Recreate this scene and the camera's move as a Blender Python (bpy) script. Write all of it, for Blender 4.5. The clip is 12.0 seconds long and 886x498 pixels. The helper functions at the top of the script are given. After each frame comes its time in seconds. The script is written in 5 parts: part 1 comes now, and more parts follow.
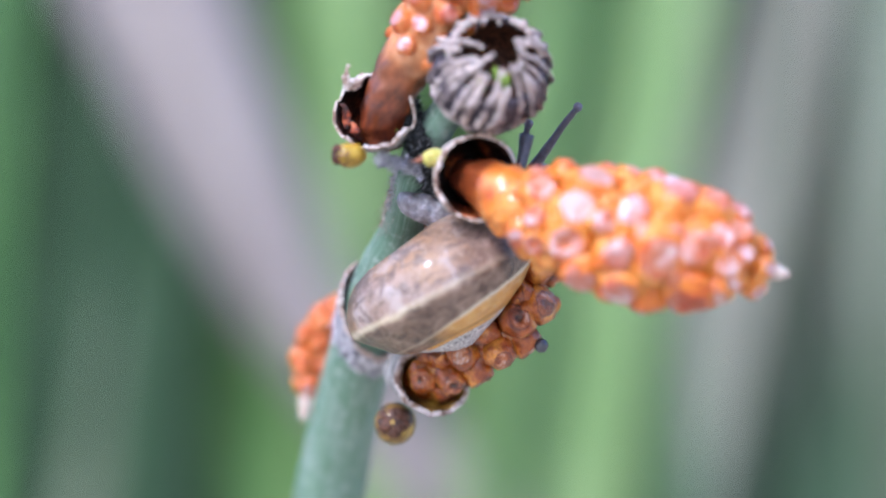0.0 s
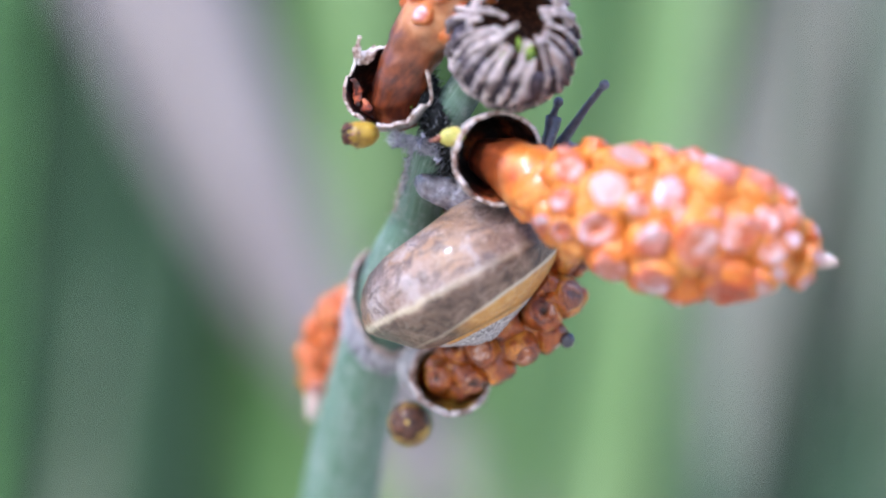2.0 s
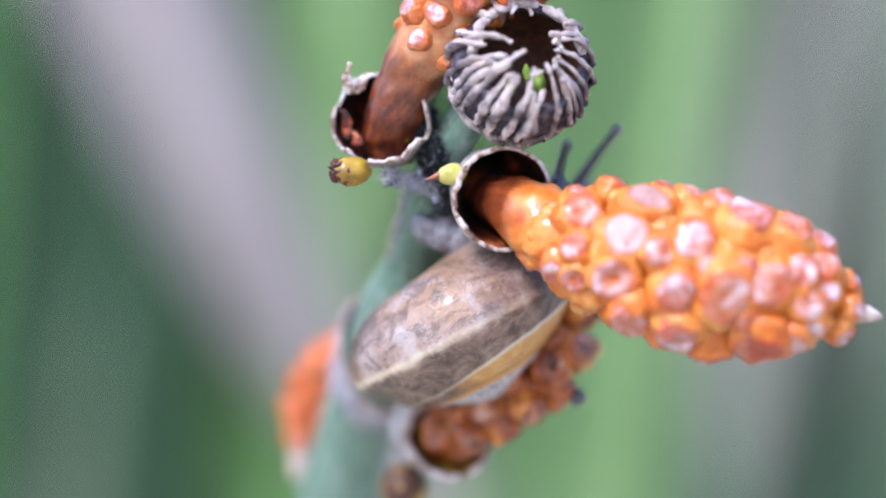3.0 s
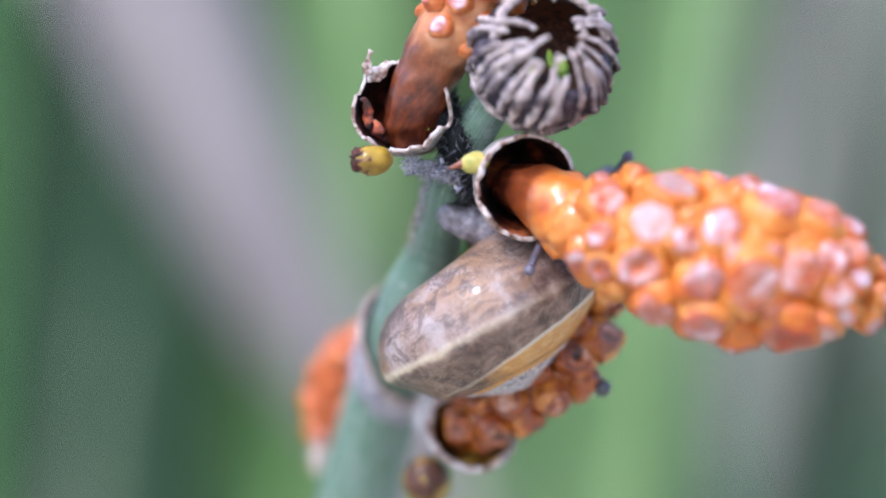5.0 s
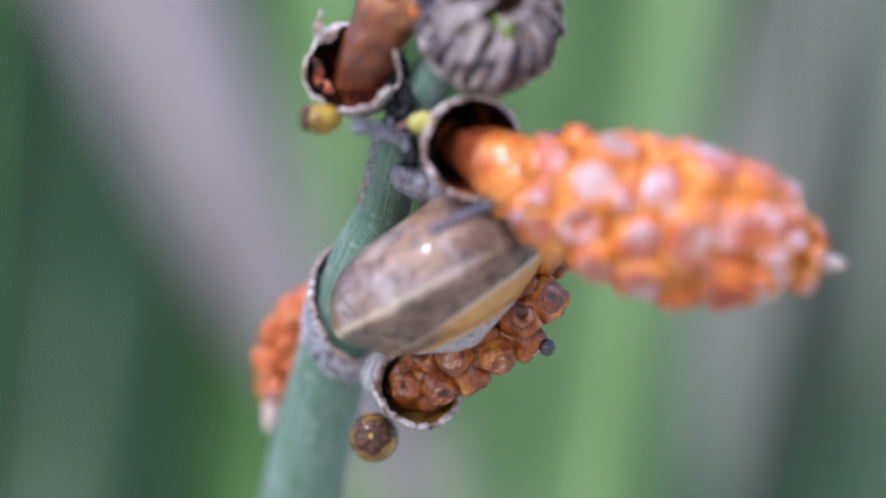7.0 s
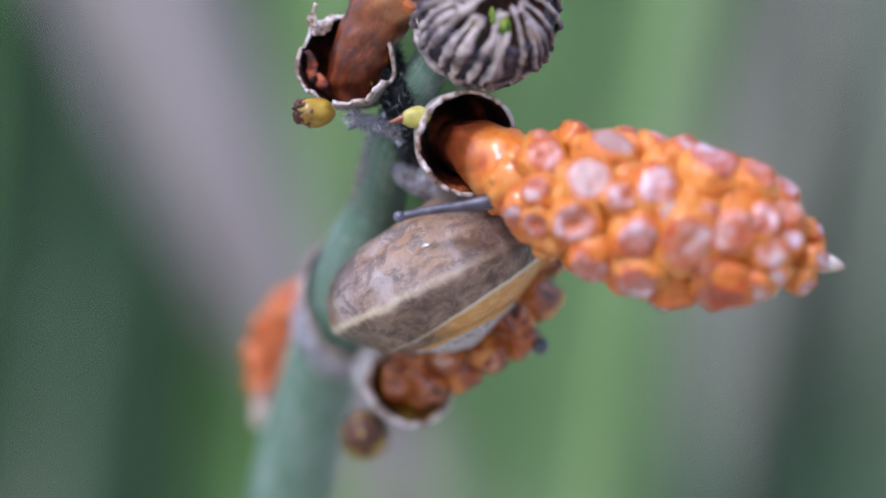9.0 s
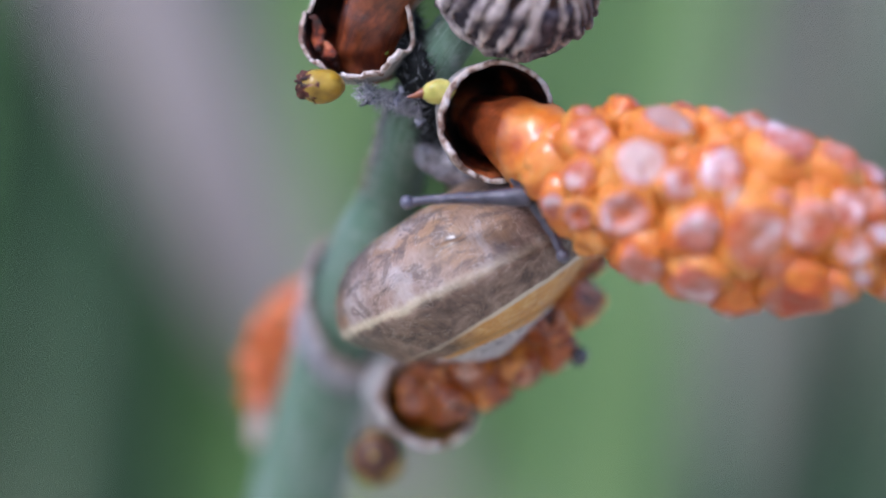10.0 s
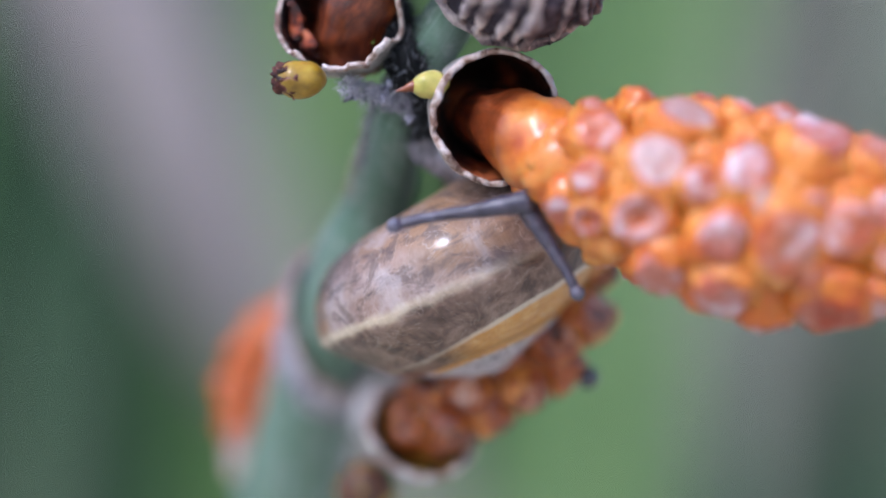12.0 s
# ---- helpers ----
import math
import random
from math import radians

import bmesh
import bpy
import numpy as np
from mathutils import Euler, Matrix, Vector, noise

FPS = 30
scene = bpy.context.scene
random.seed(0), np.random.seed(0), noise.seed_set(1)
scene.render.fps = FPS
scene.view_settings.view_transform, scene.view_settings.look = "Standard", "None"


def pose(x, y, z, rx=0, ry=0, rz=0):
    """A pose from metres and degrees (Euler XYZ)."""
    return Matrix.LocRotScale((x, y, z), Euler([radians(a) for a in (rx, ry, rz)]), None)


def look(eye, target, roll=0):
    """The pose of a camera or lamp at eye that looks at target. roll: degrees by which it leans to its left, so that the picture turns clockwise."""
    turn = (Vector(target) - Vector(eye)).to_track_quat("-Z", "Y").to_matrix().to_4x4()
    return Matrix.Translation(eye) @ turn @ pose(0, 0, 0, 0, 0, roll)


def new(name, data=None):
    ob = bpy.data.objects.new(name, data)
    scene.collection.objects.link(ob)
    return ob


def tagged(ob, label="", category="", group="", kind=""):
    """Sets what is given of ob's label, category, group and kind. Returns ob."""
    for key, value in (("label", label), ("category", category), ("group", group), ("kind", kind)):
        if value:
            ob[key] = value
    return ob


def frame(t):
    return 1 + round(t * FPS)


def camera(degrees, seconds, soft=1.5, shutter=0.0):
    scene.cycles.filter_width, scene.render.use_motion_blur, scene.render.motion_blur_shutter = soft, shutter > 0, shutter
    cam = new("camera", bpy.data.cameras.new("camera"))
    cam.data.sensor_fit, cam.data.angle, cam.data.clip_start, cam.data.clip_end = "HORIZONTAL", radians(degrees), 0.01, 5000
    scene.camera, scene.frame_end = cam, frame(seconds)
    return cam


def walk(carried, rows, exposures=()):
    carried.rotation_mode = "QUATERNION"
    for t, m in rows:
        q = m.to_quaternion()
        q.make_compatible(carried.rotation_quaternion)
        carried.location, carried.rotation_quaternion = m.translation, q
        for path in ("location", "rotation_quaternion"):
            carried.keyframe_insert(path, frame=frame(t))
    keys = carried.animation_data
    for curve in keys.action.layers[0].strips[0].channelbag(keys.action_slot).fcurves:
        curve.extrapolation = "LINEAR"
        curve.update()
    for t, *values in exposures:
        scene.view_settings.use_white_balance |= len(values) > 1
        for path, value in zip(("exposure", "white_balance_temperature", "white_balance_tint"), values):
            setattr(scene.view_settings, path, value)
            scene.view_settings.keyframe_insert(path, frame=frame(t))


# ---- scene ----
# ---------- camera and its path (rows in millimetres and degrees round the snail) ----------
MM = 0.001
HIGH = 0.6          # height of the snail over the ground
cam = camera(20, 12.0, soft=2.0)
PATH = [
    (0.0, 2.509, -270.262, -3.030, 0.042, -0.206, 0.037),
    (0.5, 4.672, -271.810, 1.183, -0.032, -0.682, -0.044),
    (1.0, -0.741, -270.835, 3.733, 0.180, -0.130, 0.031),
    (1.5, 0.000, -269.472, 0.000, 0.000, 0.000, 0.000),
    (2.0, 0.972, -249.952, -3.929, -0.050, -0.229, 0.123),
    (2.5, 1.434, -226.993, -3.962, -0.180, -0.395, 0.261),
    (3.0, 0.610, -225.574, -0.254, 0.135, -0.098, 0.007),
    (3.2, 0.404, -225.971, -0.840, 0.051, 0.092, 0.034),
    (4.8, 0.451, -219.996, -2.560, 0.075, -0.598, 0.014),
    (5.0, -1.078, -222.883, -0.593, -0.013, -0.452, 0.096),
    (5.5, 0.280, -221.822, -0.819, 0.365, 0.583, 0.064),
    (6.0, 1.327, -224.861, -0.230, 0.090, 0.136, 0.258),
    (6.5, 1.942, -226.525, -0.574, -0.246, 0.124, 0.194),
    (7.0, 2.894, -227.323, -4.171, -0.053, 0.321, -0.115),
    (7.2, 2.405, -224.966, -5.586, -0.035, -0.093, 0.090),
    (8.8, 0.917, -224.734, -2.327, -0.259, 0.725, -0.026),
    (9.0, 3.096, -224.561, -4.043, -0.166, 0.915, -0.223),
    (9.5, 2.514, -222.582, -3.165, -0.677, 0.853, -0.360),
    (10.0, 1.195, -194.295, -4.586, -0.144, 1.036, -0.230),
    (10.5, 0.790, -186.257, -2.218, 0.006, 0.726, 0.227),
    (11.0, 2.090, -183.220, -1.221, -0.125, 0.659, -0.048),
    (11.5, 2.761, -176.600, -4.181, -0.001, 0.773, 0.037),
    (11.7, 4.491, -176.453, -4.914, -0.038, 0.812, -0.017),
    (12.0, 1.409, -174.813, -5.129, 0.263, 0.569, -0.319),
]
walk(cam, [(t, pose(x * MM, y * MM, HIGH + z * MM, 90 + pitch, 0, yaw) @ pose(0, 0, 0, 0, 0, roll))
           for t, x, y, z, pitch, roll, yaw in PATH],
     exposures=[(0.0, 0.95, 5350, 19), (3.2, 0.95, 5350, 19), (5.5, 0.75, 5350, 19), (7.2, 0.55, 5350, 20), (9.5, 0.37, 5350, 20), (12.0, 0.41, 5350, 20)])

# a close-up lens at a wide aperture: only a few millimetres are sharp
cam.data.dof.use_dof = True
cam.data.dof.aperture_fstop = 6.4
cam.data.dof.aperture_blades = 0

# ---------- light: bright overcast day ----------
world = bpy.data.worlds.new("sky")
scene.world = world
world.use_nodes = True
wn = world.node_tree.nodes
sky = wn.new("ShaderNodeTexSky")
sky.sky_type = 'NISHITA'
sky.sun_disc = False
sky.sun_elevation, sky.sun_rotation = radians(48), radians(215)
sky.air_density, sky.dust_density = 1.2, 3.0
wn["Background"].inputs["Strength"].default_value = 0.17
world.node_tree.links.new(sky.outputs[0], wn["Background"].inputs["Color"])
sun = new("sun", bpy.data.lights.new("sun", "SUN"))
sun.data.energy, sun.data.angle, sun.data.color = 1.2, radians(11), (1.0, 0.97, 0.93)
sun.matrix_world = look((-0.62, -0.9, 1.2), (0, 0, 0))


# ---------- materials ----------
class Mat:
    """A node material with a Principled shader and a few shorthands."""
    def __init__(self, name, rough=0.5, spec=0.5, coat=0.0, sss=0.0, radius=(0.0015, 0.0007, 0.0003)):
        self.m = bpy.data.materials.new(name)
        self.m.use_nodes = True
        self.t = self.m.node_tree
        self.p = self.t.nodes["Principled BSDF"]
        self.p.inputs["Roughness"].default_value = rough
        self.p.inputs["Specular IOR Level"].default_value = spec
        self.p.inputs["Coat Weight"].default_value = coat
        self.p.inputs["Coat Roughness"].default_value = 0.2
        if sss:
            self.p.inputs["Subsurface Weight"].default_value = sss
            self.p.inputs["Subsurface Radius"].default_value = (1, 0.45, 0.2)
            self.p.inputs["Subsurface Scale"].default_value = radius[0]
        self.co = self.t.nodes.new("ShaderNodeTexCoord")

    def link(self, a, b):
        self.t.links.new(a, b)

    def noise(self, scale, detail=4.0, rough=0.55, vec=None, distort=0.0):
        n = self.t.nodes.new("ShaderNodeTexNoise")
        n.inputs["Scale"].default_value, n.inputs["Detail"].default_value = scale, detail
        n.inputs["Roughness"].default_value, n.inputs["Distortion"].default_value = rough, distort
        self.link(vec or self.co.outputs["Object"], n.inputs["Vector"])
        return n.outputs["Fac"]

    def stretched(self, sx, sy, sz, which="Object"):
        m = self.t.nodes.new("ShaderNodeMapping")
        m.inputs["Scale"].default_value = (sx, sy, sz)
        self.link(self.co.outputs[which], m.inputs["Vector"])
        return m.outputs[0]

    def ramp(self, fac, stops):
        r = self.t.nodes.new("ShaderNodeValToRGB")
        e = r.color_ramp.elements
        while len(e) < len(stops):
            e.new(0.5)
        for k, (pos, col) in enumerate(stops):
            e[k].position, e[k].color = pos, (*col, 1)
        self.link(fac, r.inputs["Fac"])
        return r.outputs["Color"]

    def mix(self, fac, a, b, mode="MIX"):
        x = self.t.nodes.new("ShaderNodeMix")
        x.data_type, x.blend_type = "RGBA", mode
        for sock, v in ((x.inputs[0], fac), (x.inputs[6], a), (x.inputs[7], b)):
            if isinstance(v, (int, float)):
                sock.default_value = v
            elif isinstance(v, tuple):
                sock.default_value = (*v, 1)
            else:
                self.link(v, sock)
        return x.outputs[2]

    def math(self, op, a, b=0.0, c=0.0):
        x = self.t.nodes.new("ShaderNodeMath")
        x.operation = op
        for sock, v in zip(x.inputs, (a, b, c)):
            if isinstance(v, (int, float)):
                sock.default_value = v
            else:
                self.link(v, sock)
        return x.outputs[0]

    def random(self):
        return self.t.nodes.new("ShaderNodeObjectInfo").outputs["Random"]

    def island(self):
        return self.t.nodes.new("ShaderNodeNewGeometry").outputs["Random Per Island"]

    def uv(self):
        s = self.t.nodes.new("ShaderNodeSeparateXYZ")
        self.link(self.co.outputs["UV"], s.inputs[0])
        return s.outputs[0], s.outputs[1]

    def done(self, colour, bump=None, depth=0.0002, strength=0.5, rough=None):
        if isinstance(colour, tuple):
            self.p.inputs["Base Color"].default_value = (*colour, 1)
        else:
            self.link(colour, self.p.inputs["Base Color"])
        if bump is not None:
            b = self.t.nodes.new("ShaderNodeBump")
            b.inputs["Distance"].default_value, b.inputs["Strength"].default_value = depth, strength
            self.link(bump, b.inputs["Height"])
            self.link(b.outputs[0], self.p.inputs["Normal"])
        if rough is not None:
            self.link(rough, self.p.inputs["Roughness"])
        return self.m


def mat_knob(name, flesh, rim, scar, pit=None, fade=0.5, coat=0.45, sss=0.3):
    """A knob whose top carries a round scar with a soft, uneven edge; its centre is the object's z axis and the scar is 1 mm in radius."""
    m = Mat(name, 0.3, 0.45, coat, sss)
    m.p.inputs["Coat Roughness"].default_value = 0.14
    moved = m.t.nodes.new("ShaderNodeVectorMath")
    moved.operation = "ADD"
    m.link(m.co.outputs["Object"], moved.inputs[0])
    m.link(m.math("MULTIPLY", m.random(), 0.37), moved.inputs[1])
    here = moved.outputs[0]
    place = m.t.nodes.new("ShaderNodeSeparateXYZ")
    m.link(m.co.outputs["Object"], place.inputs[0])
    x, y = place.outputs[0], place.outputs[1]
    away = m.math("MULTIPLY", m.math("SQRT", m.math("ADD", m.math("MULTIPLY", x, x), m.math("MULTIPLY", y, y))), 1000)
    away = m.math("ADD", away, m.math("MULTIPLY_ADD", m.noise(800, 4, 0.6, here), 0.9, -0.45))
    c = m.ramp(m.noise(480, 5, 0.6, here), flesh)
    c = m.mix(m.ramp(m.noise(1700, 4, 0.65, here), [(0.5, (0, 0, 0)), (0.7, (0.4, 0.4, 0.4))]), c, flesh[0][1])
    relief = m.math("ADD", m.noise(700, 4, 0.6, here), m.math("MULTIPLY", m.noise(2200, 4, 0.55, here), 0.5))
    if scar:
        n = m.noise(680, 5, 0.62, here, 0.6)
        skin = m.ramp(n, scar)
        skin = m.mix(m.math("MULTIPLY", m.random(), fade), skin, flesh[1][1])
        c = m.mix(m.ramp(away, [(0.98, (0.95, 0.95, 0.95)), (1.22, (0, 0, 0))]), c, rim)
        c = m.mix(m.ramp(away, [(0.80, (1, 1, 1)), (0.98, (0, 0, 0))]), c, skin)
        if pit:
            c = m.mix(m.ramp(away, [(0.24, (0.95, 0.95, 0.95)), (0.46, (0, 0, 0))]), c, pit)
        relief = m.math("ADD", relief, m.math("MULTIPLY", n, 0.8))
    rough = m.math("MULTIPLY_ADD", m.noise(900, 3, 0.55, here), 0.4, 0.14)
    return m.done(c, relief, 0.0006, 0.8, rough)


def mat_red():
    m = Mat("red_orange_flesh", 0.32, 0.45, 0.2, 0.2)
    c = m.ramp(m.noise(420, 5), [(0.3, (0.36, 0.06, 0.010)), (0.5, (0.58, 0.15, 0.025)), (0.72, (0.72, 0.34, 0.13))])
    return m.done(c, m.math('ADD', m.noise(700, 4, 0.6), m.math('MULTIPLY', m.noise(2200, 4), 0.5)), 0.0005, 0.7)


def mat_core(name, fresh, withered):
    """Orange flesh that turns brown towards the foot of the spike (u runs from 0 at the foot to 1 at the first knobs)."""
    m = Mat(name, 0.34, 0.5, 0.35, 0.12)
    u, v = m.uv()
    n = m.math("ADD", m.math("MULTIPLY", m.noise(1.0, 5, 0.6, m.stretched(1.4, 6, 1, "UV"), 0.8), 0.7), m.math("MULTIPLY", m.noise(500, 5, 0.65), 0.3))
    brown = m.ramp(n, [(0.39, (0.016, 0.004, 0.002)), (0.46, (0.085, 0.016, 0.005)), (0.54, (0.21, 0.048, 0.012)), (0.66, (0.42, 0.15, 0.05))])
    dry = m.ramp(n, withered)
    brown = m.mix(m.ramp(u, [(0.4, (0, 0, 0)), (0.95, (0.9, 0.9, 0.9))]), brown, dry)
    flesh = m.ramp(m.noise(420, 5), fresh)
    c = m.mix(m.ramp(m.math("ADD", u, m.math("MULTIPLY_ADD", n, 0.4, -0.2)), [(0.70, (0, 0, 0)), (1.4, (1, 1, 1))]), brown, flesh)
    return m.done(c, m.noise(1400, 4), 0.0002, 0.5)


def mat_brown_stalk():
    m = Mat("brown_spike_base", 0.35, 0.5, 0.3, 0.1)
    n = m.noise(1.0, 5, 0.6, m.stretched(900, 900, 260))
    c = m.ramp(n, [(0.3, (0.06, 0.014, 0.006)), (0.5, (0.17, 0.045, 0.015)), (0.75, (0.34, 0.11, 0.035))])
    return m.done(c, n, 0.0002, 0.5)


def mat_crust():
    m = Mat("dark_brown_crust", 0.6, 0.4)
    c = m.ramp(m.noise(900, 5), [(0.38, (0.018, 0.006, 0.005)), (0.52, (0.085, 0.020, 0.012)), (0.68, (0.40, 0.21, 0.14))])
    return m.done(c, m.noise(2000, 4), 0.0003, 0.8)


def mat_dry_orange():
    m = Mat("dry_orange_brown_flesh", 0.22, 0.5, 0.9, 0.1)
    c = m.ramp(m.noise(600, 5), [(0.36, (0.18, 0.028, 0.005)), (0.5, (0.54, 0.14, 0.010)), (0.64, (0.78, 0.34, 0.04))])
    c = m.mix(m.math("MULTIPLY", m.random(), 0.5), c, (0.18, 0.034, 0.010))
    return m.done(c, m.noise(1700, 4), 0.00025, 0.6)


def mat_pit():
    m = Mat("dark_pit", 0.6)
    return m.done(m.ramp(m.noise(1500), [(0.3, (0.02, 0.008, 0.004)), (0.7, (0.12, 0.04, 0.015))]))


def mat_pale_tip():
    m = Mat("pale_withered_tip", 0.6, 0.4, 0.0, 0.2)
    return m.done(m.ramp(m.noise(900), [(0.3, (0.50, 0.34, 0.28)), (0.7, (0.74, 0.64, 0.58))]), m.noise(2500), 0.0002)


def mat_stem():
    m = Mat("green_waxy_stem", 0.5, 0.45, 0.0, 0.05)
    u, v = m.uv()
    streak = m.noise(1.0, 4, 0.6, m.stretched(6, 90, 1, "UV"))
    fine = m.noise(1.0, 3, 0.6, m.stretched(30, 260, 1, "UV"))
    blot = m.noise(260, 5, 0.65)
    c = m.ramp(streak, [(0.3, (0.075, 0.15, 0.09)), (0.52, (0.145, 0.255, 0.17)), (0.75, (0.34, 0.44, 0.36))])
    c = m.mix(m.ramp(blot, [(0.44, (0, 0, 0)), (0.72, (0.65, 0.65, 0.65))]), c, (0.31, 0.39, 0.34))
    c = m.mix(m.ramp(m.noise(900, 5, 0.7), [(0.54, (0, 0, 0)), (0.66, (0.55, 0.55, 0.55))]), c, (0.44, 0.50, 0.46))
    return m.done(c, m.math("ADD", streak, m.math("MULTIPLY", fine, 0.5)), 0.0005, 0.7)


def mat_husk_out():
    m = Mat("grey_green_husk", 0.7, 0.3)
    n = m.noise(500, 5)
    c = m.ramp(n, [(0.3, (0.15, 0.14, 0.13)), (0.55, (0.33, 0.31, 0.29)), (0.8, (0.55, 0.52, 0.48))])
    return m.done(c, m.noise(1400, 4), 0.0003, 0.7)


def mat_husk_rim():
    m = Mat("pale_papery_rim", 0.7, 0.3)
    c = m.ramp(m.noise(900, 5), [(0.38, (0.19, 0.11, 0.08)), (0.47, (0.46, 0.35, 0.29)), (0.58, (0.67, 0.59, 0.55)), (0.70, (0.80, 0.76, 0.74))])
    return m.done(c, m.noise(2200, 4), 0.0003, 0.7)


def mat_husk_in():
    m = Mat("dark_brown_husk_lining", 0.4, 0.5, 0.4)
    c = m.ramp(m.noise(260, 6, 0.68), [(0.46, (0.006, 0.003, 0.003)), (0.52, (0.05, 0.012, 0.006)), (0.59, (0.23, 0.048, 0.012)), (0.66, (0.52, 0.15, 0.045))])
    return m.done(c, m.noise(1200, 5), 0.0005, 0.8)


def mat_lining():
    m = Mat("orange_red_lining", 0.5, 0.45, 0.2, 0.0)
    c = m.ramp(m.noise(700, 6, 0.68), [(0.44, (0.012, 0.004, 0.003)), (0.53, (0.09, 0.014, 0.005)), (0.60, (0.33, 0.055, 0.012)), (0.70, (0.52, 0.17, 0.06))])
    return m.done(c, m.noise(1200, 5), 0.0005, 0.9)


def mat_fuzz():
    m = Mat("black_fuzz", 0.8, 0.2)
    return m.done(m.ramp(m.island(), [(0.0, (0.008, 0.009, 0.009)), (0.6, (0.03, 0.032, 0.035)), (1.0, (0.40, 0.41, 0.44))]))


def mat_scurf():
    m = Mat("pale_lilac_scurf", 0.8, 0.2)
    return m.done(m.ramp(m.island(), [(0.0, (0.16, 0.16, 0.18)), (0.5, (0.42, 0.41, 0.45)), (1.0, (0.68, 0.66, 0.70))]))


def mat_flake():
    m = Mat("lilac_grey_flake", 0.75, 0.3)
    c = m.ramp(m.noise(1100, 5, 0.65), [(0.36, (0.04, 0.04, 0.055)), (0.5, (0.22, 0.22, 0.28)), (0.66, (0.56, 0.55, 0.62))])
    return m.done(c, m.noise(1800, 4), 0.0003, 0.8)


def mat_collar():
    m = Mat("grey_lilac_collar", 0.75, 0.3)
    u, v = m.uv()
    n = m.noise(1.0, 5, 0.65, m.stretched(8, 40, 1, "UV"))
    c = m.ramp(m.math("ADD", m.math("MULTIPLY", n, 0.6), m.math("MULTIPLY", m.noise(900, 5), 0.4)),
               [(0.42, (0.06, 0.06, 0.072)), (0.49, (0.32, 0.31, 0.345)), (0.56, (0.72, 0.69, 0.73))])
    return m.done(c, m.noise(1300, 5), 0.0004, 0.8)


def mat_fibre():
    m = Mat("pale_grey_fibre", 0.75, 0.25)
    u, v = m.uv()
    c = m.ramp(m.noise(460, 5, 0.65), [(0.38, (0.06, 0.047, 0.056)), (0.48, (0.27, 0.22, 0.22)), (0.59, (0.66, 0.57, 0.53))])
    c = m.mix(m.math("MULTIPLY", m.math("POWER", m.random(), 1.3), 0.75), c, (0.105, 0.085, 0.105))
    c = m.mix(m.ramp(u, [(0.5, (0, 0, 0)), (0.9, (0.75, 0.75, 0.75))]), c, (0.58, 0.48, 0.43))
    return m.done(c, m.noise(1800, 4), 0.0003, 0.8)


def mat_dark_fibre():
    m = Mat("dark_grey_mauve_fibre", 0.8, 0.25)
    c = m.ramp(m.noise(700, 5, 0.65), [(0.35, (0.016, 0.012, 0.018)), (0.52, (0.055, 0.045, 0.06)), (0.7, (0.16, 0.135, 0.16))])
    return m.done(c, m.noise(1500, 4), 0.0004, 0.8)


def mat_fibre_tip():
    m = Mat("cream_fibre_tip", 0.65, 0.3, 0.0, 0.15)
    c = m.ramp(m.noise(1100, 4), [(0.3, (0.34, 0.27, 0.25)), (0.55, (0.54, 0.45, 0.42)), (0.8, (0.68, 0.60, 0.57))])
    return m.done(c, m.noise(2200, 4), 0.0003, 0.7)


def mat_yellow():
    m = Mat("yellow_green_bud", 0.35, 0.5, 0.3, 0.2)
    c = m.ramp(m.noise(420, 4), [(0.3, (0.18, 0.10, 0.005)), (0.5, (0.42, 0.26, 0.013)), (0.75, (0.58, 0.46, 0.07))])
    return m.done(c, m.noise(1500), 0.00015)


def mat_lime():
    m = Mat("pale_lime_bud", 0.35, 0.5, 0.3, 0.3)
    c = m.ramp(m.noise(420, 4), [(0.3, (0.30, 0.28, 0.04)), (0.5, (0.55, 0.50, 0.12)), (0.75, (0.72, 0.68, 0.30))])
    return m.done(c, m.noise(1500), 0.00015)


def mat_olive():
    m = Mat("olive_brown_bud", 0.4, 0.5, 0.3, 0.1)
    c = m.ramp(m.noise(500, 4), [(0.40, (0.045, 0.020, 0.007)), (0.50, (0.20, 0.105, 0.015)), (0.70, (0.48, 0.31, 0.045))])
    return m.done(c, m.noise(1500), 0.0002)


def mat_moss():
    m = Mat("bright_green_speck", 0.5, 0.4, 0.0, 0.2)
    return m.done(m.ramp(m.noise(700), [(0.3, (0.06, 0.12, 0.008)), (0.7, (0.22, 0.32, 0.025))]))


